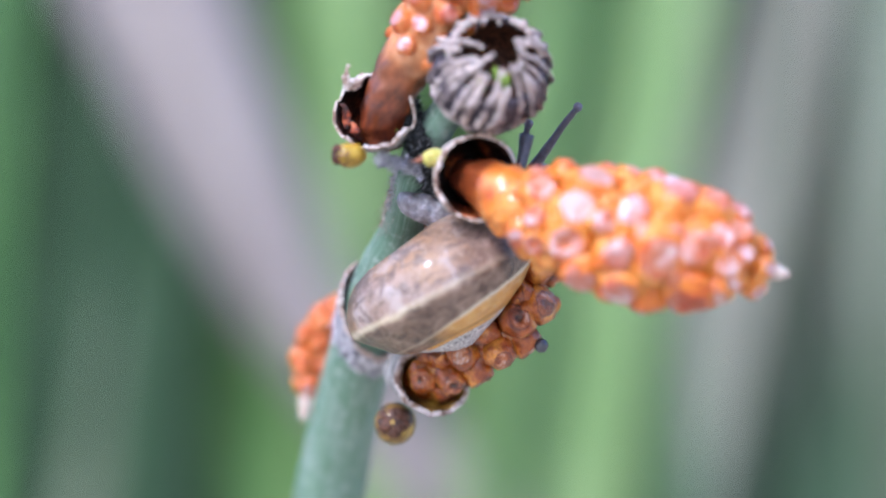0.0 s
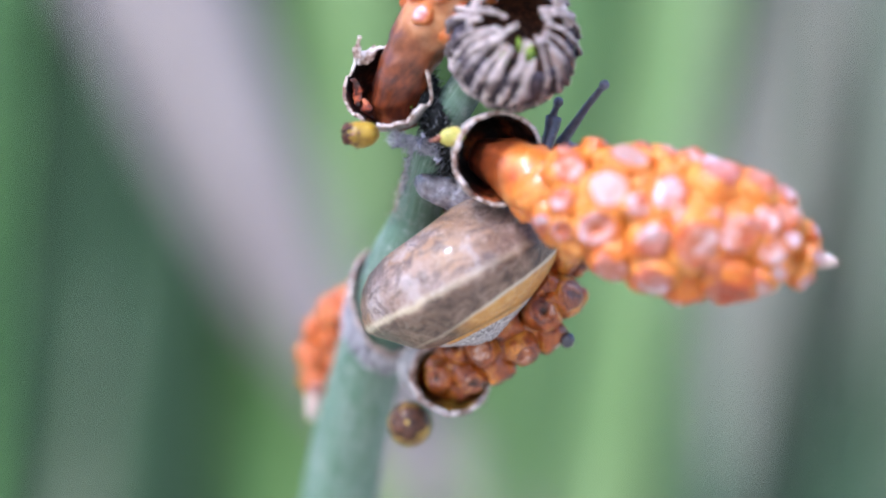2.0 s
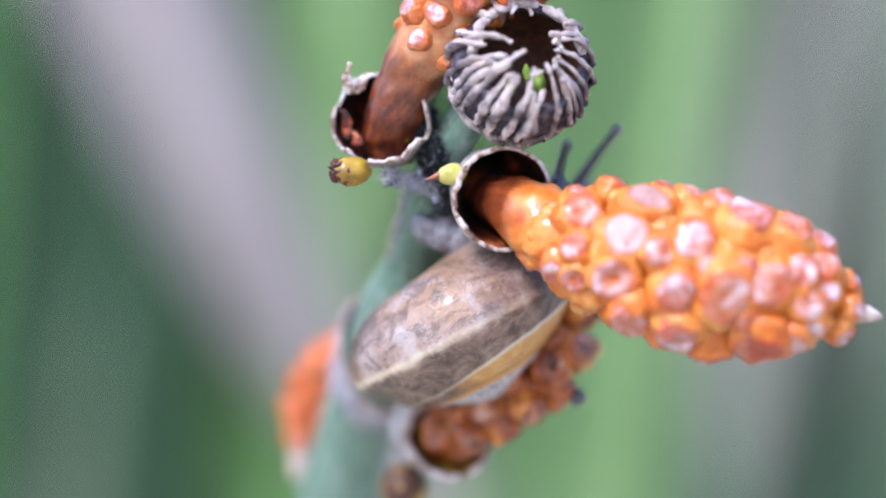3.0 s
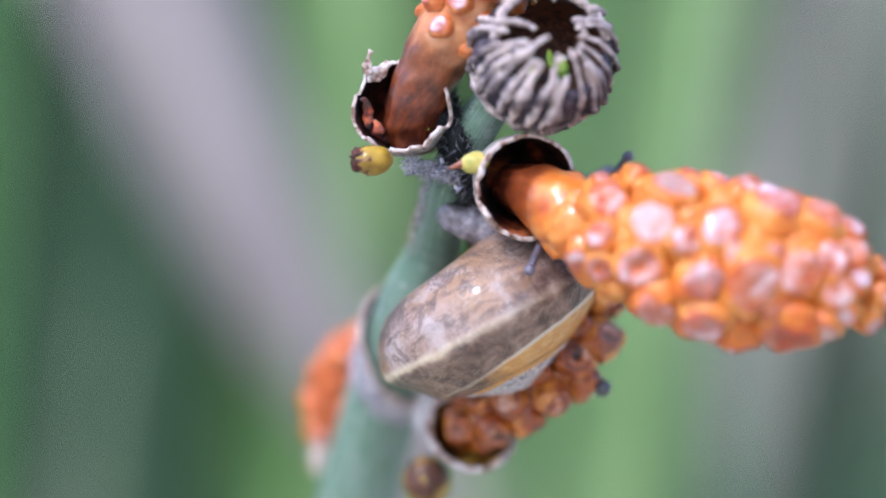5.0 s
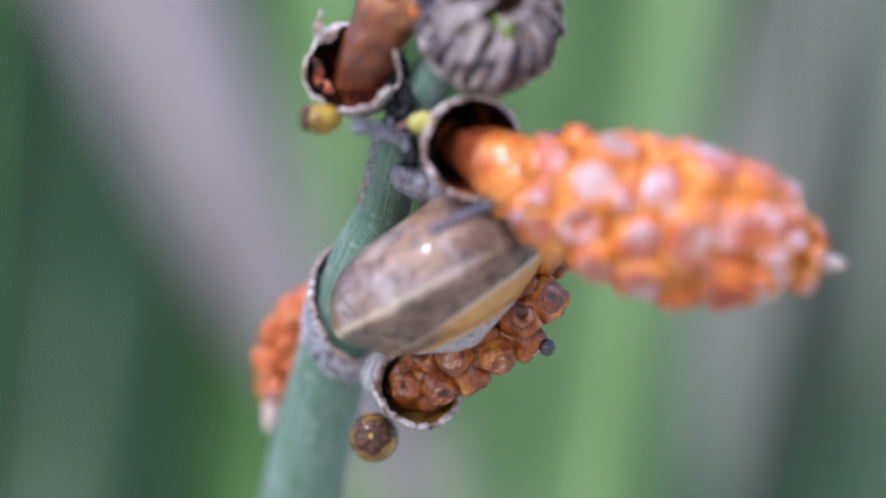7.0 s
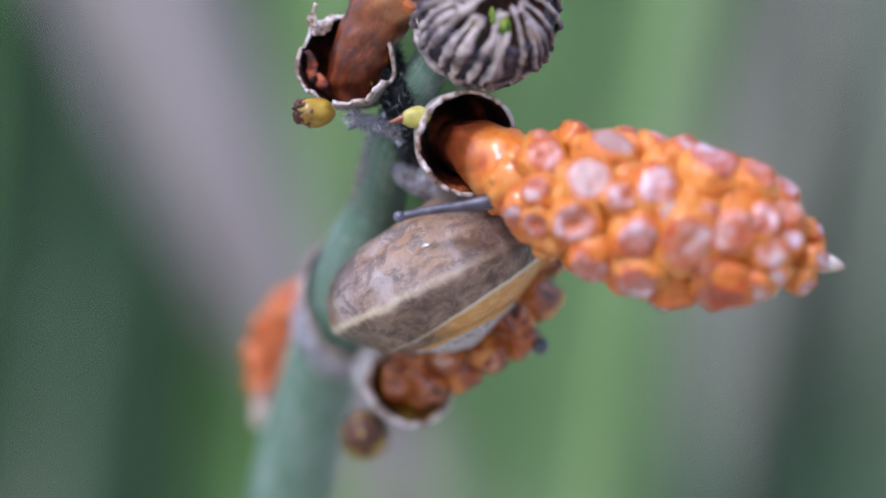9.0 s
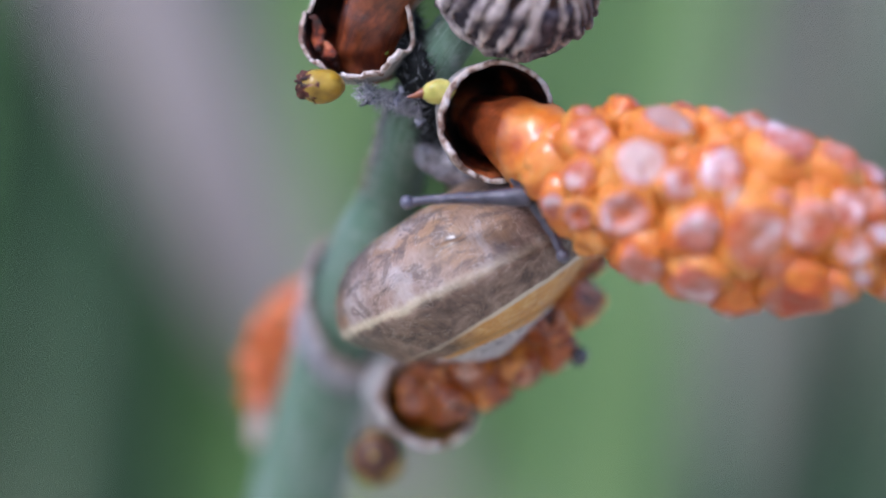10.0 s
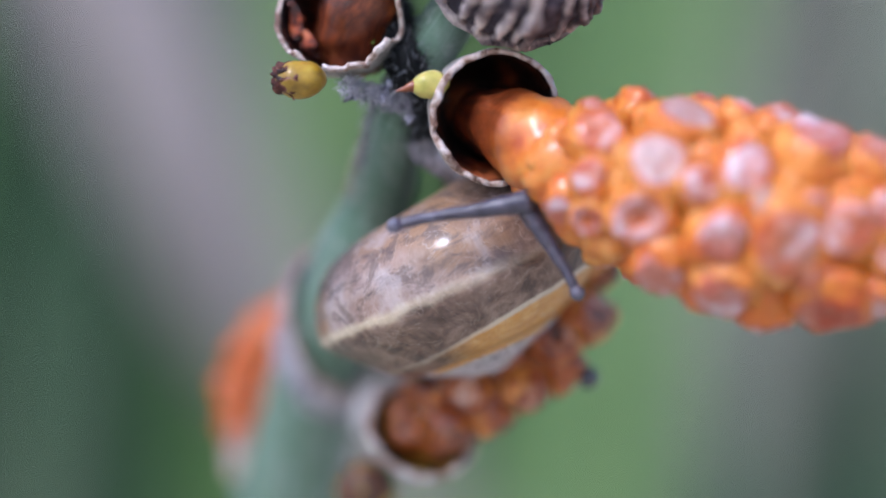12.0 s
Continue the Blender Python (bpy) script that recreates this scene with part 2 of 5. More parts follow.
def mat_shell():
    m = Mat("mottled_brown_shell", 0.45, 0.5, 0.45, 0.1, (0.0008,))
    m.p.inputs["Coat Roughness"].default_value = 0.12
    turn, across = m.uv()
    mott = m.math("ADD", m.math("MULTIPLY", m.noise(1.0, 5, 0.65, m.stretched(150, 16, 1, "UV"), 1.0), 0.5), m.math("MULTIPLY", m.noise(420, 5, 0.65, None, 0.8), 0.5))
    big = m.noise(170, 5, 0.6)
    lines = m.noise(1.0, 3, 0.6, m.stretched(420, 6, 1, "UV"))
    across = m.math('ADD', across, m.math('MULTIPLY_ADD', m.noise(500, 4, 0.6), 0.03, -0.015))
    base = m.ramp(m.math("ADD", m.math("MULTIPLY", mott, 0.5), m.math("MULTIPLY", big, 0.5)),
                  [(0.38, (0.045, 0.026, 0.018)), (0.45, (0.14, 0.086, 0.062)), (0.52, (0.255, 0.175, 0.138)), (0.62, (0.39, 0.305, 0.27))])
    base = m.mix(m.ramp(m.noise(130, 3), [(0.42, (0, 0, 0)), (0.6, (0.75, 0.75, 0.75))]), base, (0.32, 0.175, 0.075))
    base = m.mix(m.ramp(m.noise(1.0, 4, 0.7, m.stretched(130, 26, 1, "UV"), 0.6), [(0.49, (0, 0, 0)), (0.6, (0.72, 0.72, 0.72))]), base, (0.095, 0.06, 0.045))
    base = m.mix(m.ramp(m.noise(210, 5, 0.65, None, 0.6), [(0.53, (0, 0, 0)), (0.64, (0.5, 0.5, 0.5))]), base, (0.45, 0.385, 0.36))
    base = m.mix(m.ramp(m.noise(330, 6, 0.7, None, 0.7), [(0.53, (0, 0, 0)), (0.585, (0.6, 0.6, 0.6))]), base, (0.075, 0.047, 0.036))
    upper = m.ramp(mott, [(0.39, (0.055, 0.031, 0.021)), (0.5, (0.165, 0.10, 0.068)), (0.61, (0.32, 0.22, 0.16))])
    ochre = m.ramp(mott, [(0.35, (0.44, 0.18, 0.025)), (0.5, (0.62, 0.30, 0.05)), (0.65, (0.72, 0.44, 0.15))])
    white = m.ramp(lines, [(0.36, (0.16, 0.14, 0.16)), (0.5, (0.52, 0.49, 0.52)), (0.64, (0.82, 0.80, 0.80))])
    wavy = m.math("ADD", turn, m.math("MULTIPLY_ADD", m.noise(260, 4), 0.016, -0.008))
    gold = ochre
    ochre = m.mix(m.ramp(wavy, [(0.917, (0, 0, 0)), (0.932, (1, 1, 1))]), upper, ochre)
    sector = m.ramp(wavy, [(0.716, (0, 0, 0)), (0.724, (1, 1, 1)), (0.768, (1, 1, 1)), (0.778, (0, 0, 0))])
    inner = m.mix(m.math('MULTIPLY', sector, m.ramp(across, [(0.19, (0, 0, 0)), (0.23, (1, 1, 1))])), white, gold)
    spire = m.mix(m.ramp(turn, [(0.80, (0, 0, 0)), (0.812, (1, 1, 1))]), inner, ochre)
    band = m.ramp(across, [(0.305, (1, 1, 1)), (0.415, (1, 1, 1)), (0.43, (0, 0, 0))])
    base = m.mix(m.math("MULTIPLY", band, 0.85), base, upper)
    c = m.mix(m.math("MULTIPLY", m.ramp(across, [(0.295, (0, 0, 0)), (0.305, (1, 1, 1))]), m.ramp(turn, [(0.80, (0, 0, 0)), (0.806, (1, 1, 1))])), spire, base)
    keel = m.ramp(across, [(0.270, (0, 0, 0)), (0.284, (1, 1, 1)), (0.302, (1, 1, 1)), (0.310, (0, 0, 0))])
    c = m.mix(m.math("MULTIPLY", keel, m.math("MULTIPLY", m.ramp(turn, [(0.80, (0, 0, 0)), (0.81, (0.35, 0.35, 0.35)), (0.92, (0.35, 0.35, 0.35)), (0.94, (1, 1, 1))]), m.math("MULTIPLY_ADD", mott, 1.4, 0.1))), c, (0.70, 0.62, 0.48))
    pale = m.ramp(across, [(0.408, (0, 0, 0)), (0.419, (1, 1, 1)), (0.430, (1, 1, 1)), (0.444, (0, 0, 0))])
    c = m.mix(m.math("MULTIPLY", pale, m.math("MULTIPLY", m.math("MULTIPLY_ADD", mott, 1.6, -0.05), m.ramp(turn, [(0.905, (1, 1, 1)), (0.928, (0.5, 0.5, 0.5)), (0.955, (0.16, 0.16, 0.16))]))), c, (0.62, 0.53, 0.36))
    seam = m.ramp(across, [(0.0, (1, 1, 1)), (0.03, (0, 0, 0))])
    c = m.mix(m.math("MULTIPLY", seam, 0.5), c, (0.46, 0.38, 0.26))
    c = m.mix(m.ramp(lines, [(0.5, (0, 0, 0)), (0.8, (0.15, 0.15, 0.15))]), c, (0.16, 0.11, 0.08))
    scratch = m.ramp(m.noise(240, 2, 0.5, None, 2.5), [(0.488, (0, 0, 0)), (0.5, (0.32, 0.32, 0.32)), (0.512, (0, 0, 0))])
    c = m.mix(scratch, c, (0.52, 0.44, 0.37))
    rough = m.math("MULTIPLY_ADD", mott, 0.3, 0.38)
    return m.done(c, m.math("ADD", lines, m.math("MULTIPLY", mott, 0.6)), 0.00025, 0.6, rough)


def mat_snail(dark=False):
    m = Mat("dark_snail_skin" if dark else "grey_snail_skin", 0.35, 0.5, 0.3, 0.2, (0.0006,))
    n = m.noise(1300, 4)
    if dark:
        c = m.ramp(n, [(0.3, (0.036, 0.031, 0.046)), (0.6, (0.08, 0.072, 0.10)), (0.8, (0.16, 0.15, 0.20))])
    else:
        c = m.ramp(n, [(0.3, (0.11, 0.10, 0.115)), (0.55, (0.23, 0.21, 0.235)), (0.8, (0.40, 0.38, 0.41))])
    v = m.t.nodes.new("ShaderNodeTexVoronoi")
    v.inputs["Scale"].default_value = 2200
    m.link(m.co.outputs["Object"], v.inputs["Vector"])
    return m.done(c, v.outputs["Distance"], 0.00012, 0.25 if dark else 0.5)


def mat_lip():
    m = Mat("cream_mantle_rim", 0.5, 0.4, 0.1, 0.1)
    return m.done(m.ramp(m.noise(900), [(0.3, (0.24, 0.16, 0.10)), (0.7, (0.48, 0.38, 0.28))]), m.noise(2000), 0.0002)


def mat_eye():
    m = Mat("eye_knob_skin", 0.35, 0.5, 0.3, 0.1)
    return m.done(m.ramp(m.noise(1800), [(0.3, (0.06, 0.055, 0.08)), (0.7, (0.16, 0.15, 0.20))]))


def mat_drop():
    m = Mat("dark_glossy_bead", 0.06, 0.6, 0.6)
    return m.done(m.ramp(m.noise(700), [(0.3, (0.015, 0.015, 0.02)), (0.7, (0.06, 0.06, 0.08))]))


def mat_leaf(name, dark, mid, light, rough=0.5):
    m = Mat(name, rough, 0.4)
    n = m.math("ADD", m.math("MULTIPLY", m.noise(1.0, 4, 0.6, m.stretched(38, 38, 15)), 0.65), m.math("MULTIPLY", m.island(), 0.35))
    return m.done(m.ramp(n, [(0.32, dark), (0.5, mid), (0.68, light)]), m.noise(90), 0.001, 0.4)


CORE = mat_core("spike_core", [(0.3, (0.48, 0.08, 0.006)), (0.5, (0.68, 0.19, 0.012)), (0.72, (0.78, 0.36, 0.075))], [(0.34, (0.14, 0.025, 0.006)), (0.5, (0.36, 0.08, 0.011)), (0.66, (0.58, 0.19, 0.03))])
TANCORE = mat_core("tan_spike_core", [(0.3, (0.46, 0.12, 0.035)), (0.5, (0.62, 0.26, 0.09)), (0.72, (0.74, 0.45, 0.25))],
                   [(0.34, (0.18, 0.042, 0.012)), (0.5, (0.37, 0.13, 0.042)), (0.66, (0.60, 0.32, 0.15))])
BROWN, PIT, TIP = mat_brown_stalk(), mat_pit(), mat_pale_tip()
CRUST, FLAKE = mat_crust(), mat_flake()
RED, DRY = mat_red(), mat_dry_orange()
ORANGES = [(0.32, (0.54, 0.095, 0.006)), (0.5, (0.70, 0.225, 0.020)), (0.7, (0.77, 0.37, 0.095))]
TANS = [(0.32, (0.47, 0.075, 0.010)), (0.5, (0.61, 0.17, 0.030)), (0.7, (0.70, 0.35, 0.13))]
LILACS = [(0.36, (0.45, 0.12, 0.08)), (0.48, (0.56, 0.30, 0.28)), (0.60, (0.68, 0.57, 0.61))]
REDS = [(0.3, (0.36, 0.06, 0.010)), (0.5, (0.58, 0.15, 0.025)), (0.7, (0.72, 0.34, 0.13))]
BROWNS = [(0.36, (0.13, 0.020, 0.004)), (0.5, (0.40, 0.088, 0.008)), (0.66, (0.76, 0.31, 0.035))]
PINKS = [(0.39, (0.38, 0.05, 0.022)), (0.46, (0.51, 0.155, 0.095)), (0.53, (0.57, 0.28, 0.25)), (0.61, (0.66, 0.54, 0.59))]
PALES = [(0.3, (0.46, 0.18, 0.11)), (0.48, (0.52, 0.30, 0.24)), (0.66, (0.57, 0.40, 0.37))]
SCABS = [(0.37, (0.05, 0.010, 0.006)), (0.46, (0.26, 0.055, 0.016)), (0.54, (0.52, 0.17, 0.05)), (0.64, (0.70, 0.50, 0.42))]
DEEPRED, DARK = (0.48, 0.07, 0.012), (0.05, 0.014, 0.006)
KNOBMATS = {
    "fresh": {"pale": mat_knob("pale_scarred_knob", ORANGES, DEEPRED, PALES, None, 0.0), "mottled": mat_knob("pink_scarred_knob", ORANGES, DEEPRED, PINKS, None, 0.3),
              "ring": mat_knob("ring_scarred_knob", ORANGES, DEEPRED, PINKS, (0.58, 0.13, 0.02), 0.6), "plain": mat_knob("plain_orange_knob", ORANGES, DEEPRED, None)},
    "tan": {"pale": mat_knob("tan_pale_knob", TANS, DEEPRED, LILACS, None, 0.0, 0.4), "mottled": mat_knob("tan_scarred_knob", TANS, DEEPRED, PINKS, None, 0.2, 0.4),
            "ring": mat_knob("tan_ringed_knob", TANS, DEEPRED, PINKS, (0.52, 0.15, 0.05), 0.2, 0.4), "plain": mat_knob("plain_tan_knob", TANS, DEEPRED, None, None, 0.5, 0.4)},
    "red": {"pale": mat_knob("red_knob", REDS, DEEPRED, REDS), "mottled": mat_knob("red_scarred_knob", REDS, DEEPRED, PINKS, None, 0.9),
            "ring": mat_knob("red_ringed_knob", REDS, DEEPRED, REDS, DEEPRED), "plain": mat_knob("plain_red_knob", REDS, DEEPRED, None)},
    "dry": {"pale": mat_knob("dry_knob", BROWNS, DARK, BROWNS, None, 0.5, 0.8, 0.1), "mottled": mat_knob("dry_scarred_knob", BROWNS, (0.16, 0.03, 0.008), SCABS, None, 0.3, 0.8, 0.1),
            "ring": mat_knob("dry_pitted_knob", BROWNS, (0.16, 0.03, 0.008), SCABS, DARK, 0.3, 0.8, 0.1), "plain": mat_knob("plain_dry_knob", BROWNS, DARK, None, None, 0.5, 0.8, 0.1)},
}
STEM, HUSK, HUSKRIM, HUSKIN, FUZZ, COLLAR = mat_stem(), mat_husk_out(), mat_husk_rim(), mat_husk_in(), mat_fuzz(), mat_collar()
FIBRE, YELLOW, MOSS, SHELL, SKIN, DARKSKIN, DROP = mat_fibre(), mat_yellow(), mat_moss(), mat_shell(), mat_snail(), mat_snail(True), mat_drop()
LIME, LINING = mat_lime(), mat_lining()
EYE, LIP, SCURF, OLIVE, DARKFIBRE, FIBRETIP = mat_eye(), mat_lip(), mat_scurf(), mat_olive(), mat_dark_fibre(), mat_fibre_tip()
FRESH = mat_leaf("fresh_green_leaf", (0.06, 0.155, 0.042), (0.115, 0.25, 0.068), (0.19, 0.34, 0.115))
MID = mat_leaf("mid_green_leaf", (0.033, 0.088, 0.032), (0.063, 0.15, 0.06), (0.11, 0.205, 0.095))
YOUNG = mat_leaf("yellow_green_leaf", (0.115, 0.20, 0.06), (0.185, 0.31, 0.10), (0.275, 0.39, 0.16))
# Darkest leaf green; the left background's shade is put into this colour.
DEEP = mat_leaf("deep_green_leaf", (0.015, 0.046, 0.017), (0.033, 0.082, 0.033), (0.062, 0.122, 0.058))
DULL = mat_leaf("grey_green_leaf", (0.095, 0.126, 0.078), (0.16, 0.196, 0.13), (0.225, 0.26, 0.19))
DEAD = mat_leaf("withered_grey_leaf", (0.17, 0.145, 0.145), (0.25, 0.22, 0.22), (0.32, 0.29, 0.285), 0.7)
PALEDEAD = mat_leaf("withered_pale_leaf", (0.13, 0.135, 0.10), (0.21, 0.215, 0.165), (0.29, 0.29, 0.23), 0.7)
TAN = mat_leaf("withered_tan_leaf", (0.24, 0.20, 0.165), (0.38, 0.33, 0.28), (0.48, 0.43, 0.37), 0.7)
# Unseen ground, made pale so that it bounces fill light onto undersides.
GROUND = mat_leaf("pale_bounce_ground", (0.20, 0.18, 0.12), (0.32, 0.29, 0.20), (0.44, 0.40, 0.30), 0.9)


# ---------- mesh helpers (shapes are written in millimetres) ----------
def make(name, verts, faces, mats, parent=None, label="", slots=None, uvs=None, scale=MM, smooth=True):
    me = bpy.data.meshes.new(name)
    me.from_pydata([tuple(c * scale for c in v) for v in verts], [], faces)
    for m in (mats if isinstance(mats, (list, tuple)) else [mats]):
        me.materials.append(m)
    if slots is not None:
        me.polygons.foreach_set("material_index", slots)
    if uvs is not None:
        layer = me.uv_layers.new(name="UVMap")
        for loop in me.loops:
            layer.data[loop.index].uv = uvs[loop.vertex_index]
    if smooth:
        me.polygons.foreach_set("use_smooth", [True] * len(me.polygons))
    me.update()
    ob = new(name, me)
    if parent is not None:
        ob.parent = parent
    if label:
        tagged(ob, label)
    return ob


def curve(pts, sub=8):
    """Points and radii along a smooth line through rows of x, y, z, r."""
    p = np.array(pts, float)
    ext = np.vstack([2 * p[0] - p[1], p, 2 * p[-1] - p[-2]])
    out = []
    for i in range(1, len(ext) - 2):
        a, b, c, d = ext[i - 1:i + 3]
        for k in range(sub):
            t = k / sub
            out.append(0.5 * (2 * b + (c - a) * t + (2 * a - 5 * b + 4 * c - d) * t * t + (3 * b - a - 3 * c + d) * t ** 3))
    out.append(p[-1])
    return np.array(out)


def frames(line):
    """Tangent, side and up along a line, without twist."""
    tan = np.gradient(line[:, :3], axis=0)
    tan /= np.linalg.norm(tan, axis=1)[:, None]
    side = np.cross(tan[0], (0.3, 1, 0.2))
    side /= np.linalg.norm(side)
    sides = []
    for t in tan:
        side = side - t * (side @ t)
        side /= np.linalg.norm(side)
        sides.append(side)
    sides = np.array(sides)
    return tan, sides, np.cross(tan, sides)


def tube(line, seg=24, lump=0.0, freq=0.5, flat=1.0, seed=0.0):
    """Verts, faces and UVs of a closed round body along rows of x, y, z, r."""
    tan, sid, up = frames(line)
    verts, faces, uvs = [], [], []
    n = len(line)
    for i in range(n):
        for k in range(seg):
            a = 2 * math.pi * k / seg
            w = sid[i] * math.cos(a) + up[i] * math.sin(a) * flat
            q = line[i, :3] + w * line[i, 3]
            if lump:
                q = q + w * lump * noise.noise(Vector(q * freq) + Vector((seed, 0, 0)))
            verts.append(tuple(q))
            uvs.append((i / n, k / seg))
    for i in range(n - 1):
        for k in range(seg):
            j = (k + 1) % seg
            faces.append((i * seg + k, i * seg + j, (i + 1) * seg + j, (i + 1) * seg + k))
    for i, flip in ((0, True), (n - 1, False)):
        verts.append(tuple(line[i, :3] + tan[i] * (-1 if flip else 1) * line[i, 3] * 0.3))
        uvs.append((i / n, 0.5))
        c = len(verts) - 1
        for k in range(seg):
            j = (k + 1) % seg
            faces.append((c, i * seg + j, i * seg + k) if flip else (c, i * seg + k, i * seg + j))
    return verts, faces, uvs


def aim(origin, way, spin=0.0):
    """A pose in millimetres whose z axis points along way."""
    q = Vector(way).normalized().to_track_quat("Z", "Y")
    return Matrix.Translation(Vector(origin) * MM) @ q.to_matrix().to_4x4() @ Matrix.Rotation(spin, 4, "Z")


def lathe(profile, seg=14, wob=0.0, seed=0):
    """Verts, faces and slots turned from rows of r, h, slot; the slot is that of the band above the row."""
    rng = random.Random(seed)
    verts, faces, slots = [], [], []
    shape = [1 + wob * rng.uniform(-1, 1) for _ in range(seg)]
    shape = [(shape[k - 1] + shape[k] + shape[(k + 1) % seg]) / 3 for k in range(seg)]
    for r, h, _ in profile:
        for k in range(seg):
            a = 2 * math.pi * k / seg
            verts.append((r * shape[k] * math.cos(a), r * shape[k] * math.sin(a), h + wob * 0.25 * rng.uniform(-1, 1)))
    for i in range(len(profile) - 1):
        for k in range(seg):
            j = (k + 1) % seg
            faces.append((i * seg + k, i * seg + j, (i + 1) * seg + j, (i + 1) * seg + k))
            slots.append(profile[i][2])
    verts.append((0, 0, profile[-1][1] - 0.02))
    for k in range(seg):
        faces.append(((len(profile) - 1) * seg + k, (len(profile) - 1) * seg + (k + 1) % seg, len(verts) - 1))
        slots.append(profile[-1][2])
    return verts, faces, slots


# ---------- ground and distance ----------
def ground():
    n, verts, faces = 40, [], []
    for i in range(n + 1):
        for j in range(n + 1):
            x, y = [(2 * k / n - 1) for k in (i, j)]
            x, y = 60 * x * abs(x) ** 2, 60 * y * abs(y) ** 2
            verts.append((x, y, 0.04 * noise.noise(Vector((x, y, 0))) - 0.02))
    for i in range(n):
        for j in range(n):
            a = i * (n + 1) + j
            faces.append((a, a + n + 1, a + n + 2, a + 1))
    tagged(make("ground", verts, faces, GROUND, scale=1), "unseen ground under the plants, made pale to bounce light up", "ground", kind="structure")


def blades(name, rows, mat, label, seed, tall=(1.0, 1.5)):
    """Strap leaves rising from the ground; rows of x and y at eye height, sideways lean, width, count and spread."""
    rng = random.Random(seed)
    verts, faces = [], []
    for x, y, lean, width, count, spread in rows:
        for _ in range(count):
            px, py = x + rng.gauss(0, spread * 1.15), y + rng.uniform(-0.06, 0.06)
            ln, w, hi = lean + rng.gauss(0, 0.07), width * rng.uniform(0.6, 1.25), rng.uniform(*tall)
            turn, back = rng.uniform(-0.5, 0.5), rng.uniform(-0.1, 0.25)
            n0, steps = len(verts), 10
            for s in range(steps + 1):
                t = s / steps
                z = hi * t
                half = w * 0.5 * (0.55 + 0.9 * t if t < 0.5 else 1.0) * (1 if t < 0.7 else max(0.03, (1 - t) / 0.3))
                cx, cy = px + ln * (z - HIGH) + 0.12 * ln * (t * hi - HIGH) ** 2, py + back * t * t
                for e, fold in ((-1, 0), (0, 0.25), (1, 0)):
                    verts.append((cx + e * half * math.cos(turn), cy + e * half * math.sin(turn) + fold * half, z))
            for s in range(steps):
                for e in range(2):
                    a = n0 + s * 3 + e
                    faces.append((a, a + 1, a + 4, a + 3))
    tagged(make(name, verts, faces, mat, scale=1), label, "foliage", kind="stuff")


def hedge():
    rng = random.Random(4)
    verts, faces = [], []
    for _ in range(5000):
        x, z = rng.uniform(-3.2, 3.2), rng.uniform(0, 2.6)
        y = 2.6 + 0.5 * noise.noise(Vector((x, z, 3))) + rng.uniform(-0.25, 0.25)
        m = Euler((rng.uniform(-1, 1), rng.uniform(-0.6, 0.6), rng.uniform(-1.2, 1.2))).to_matrix()
        s, n0 = rng.uniform(0.05, 0.13), len(verts)
        for q in ((0, 0, -1), (0.3, 0.06, -0.1), (0.22, 0.05, 0.5), (0, 0, 1.1), (-0.22, 0.05, 0.5), (-0.3, 0.06, -0.1), (0, -0.05, 0.2)):
            verts.append(tuple(m @ Vector(q) * s + Vector((x, y, z))))
        faces += [(n0 + a, n0 + (a + 1) % 6, n0 + 6) for a in range(6)]
    tagged(make("far_hedge", verts, faces, DEEP, scale=1), "dense dark green leafy hedge in the distance", "hedge", kind="stuff")


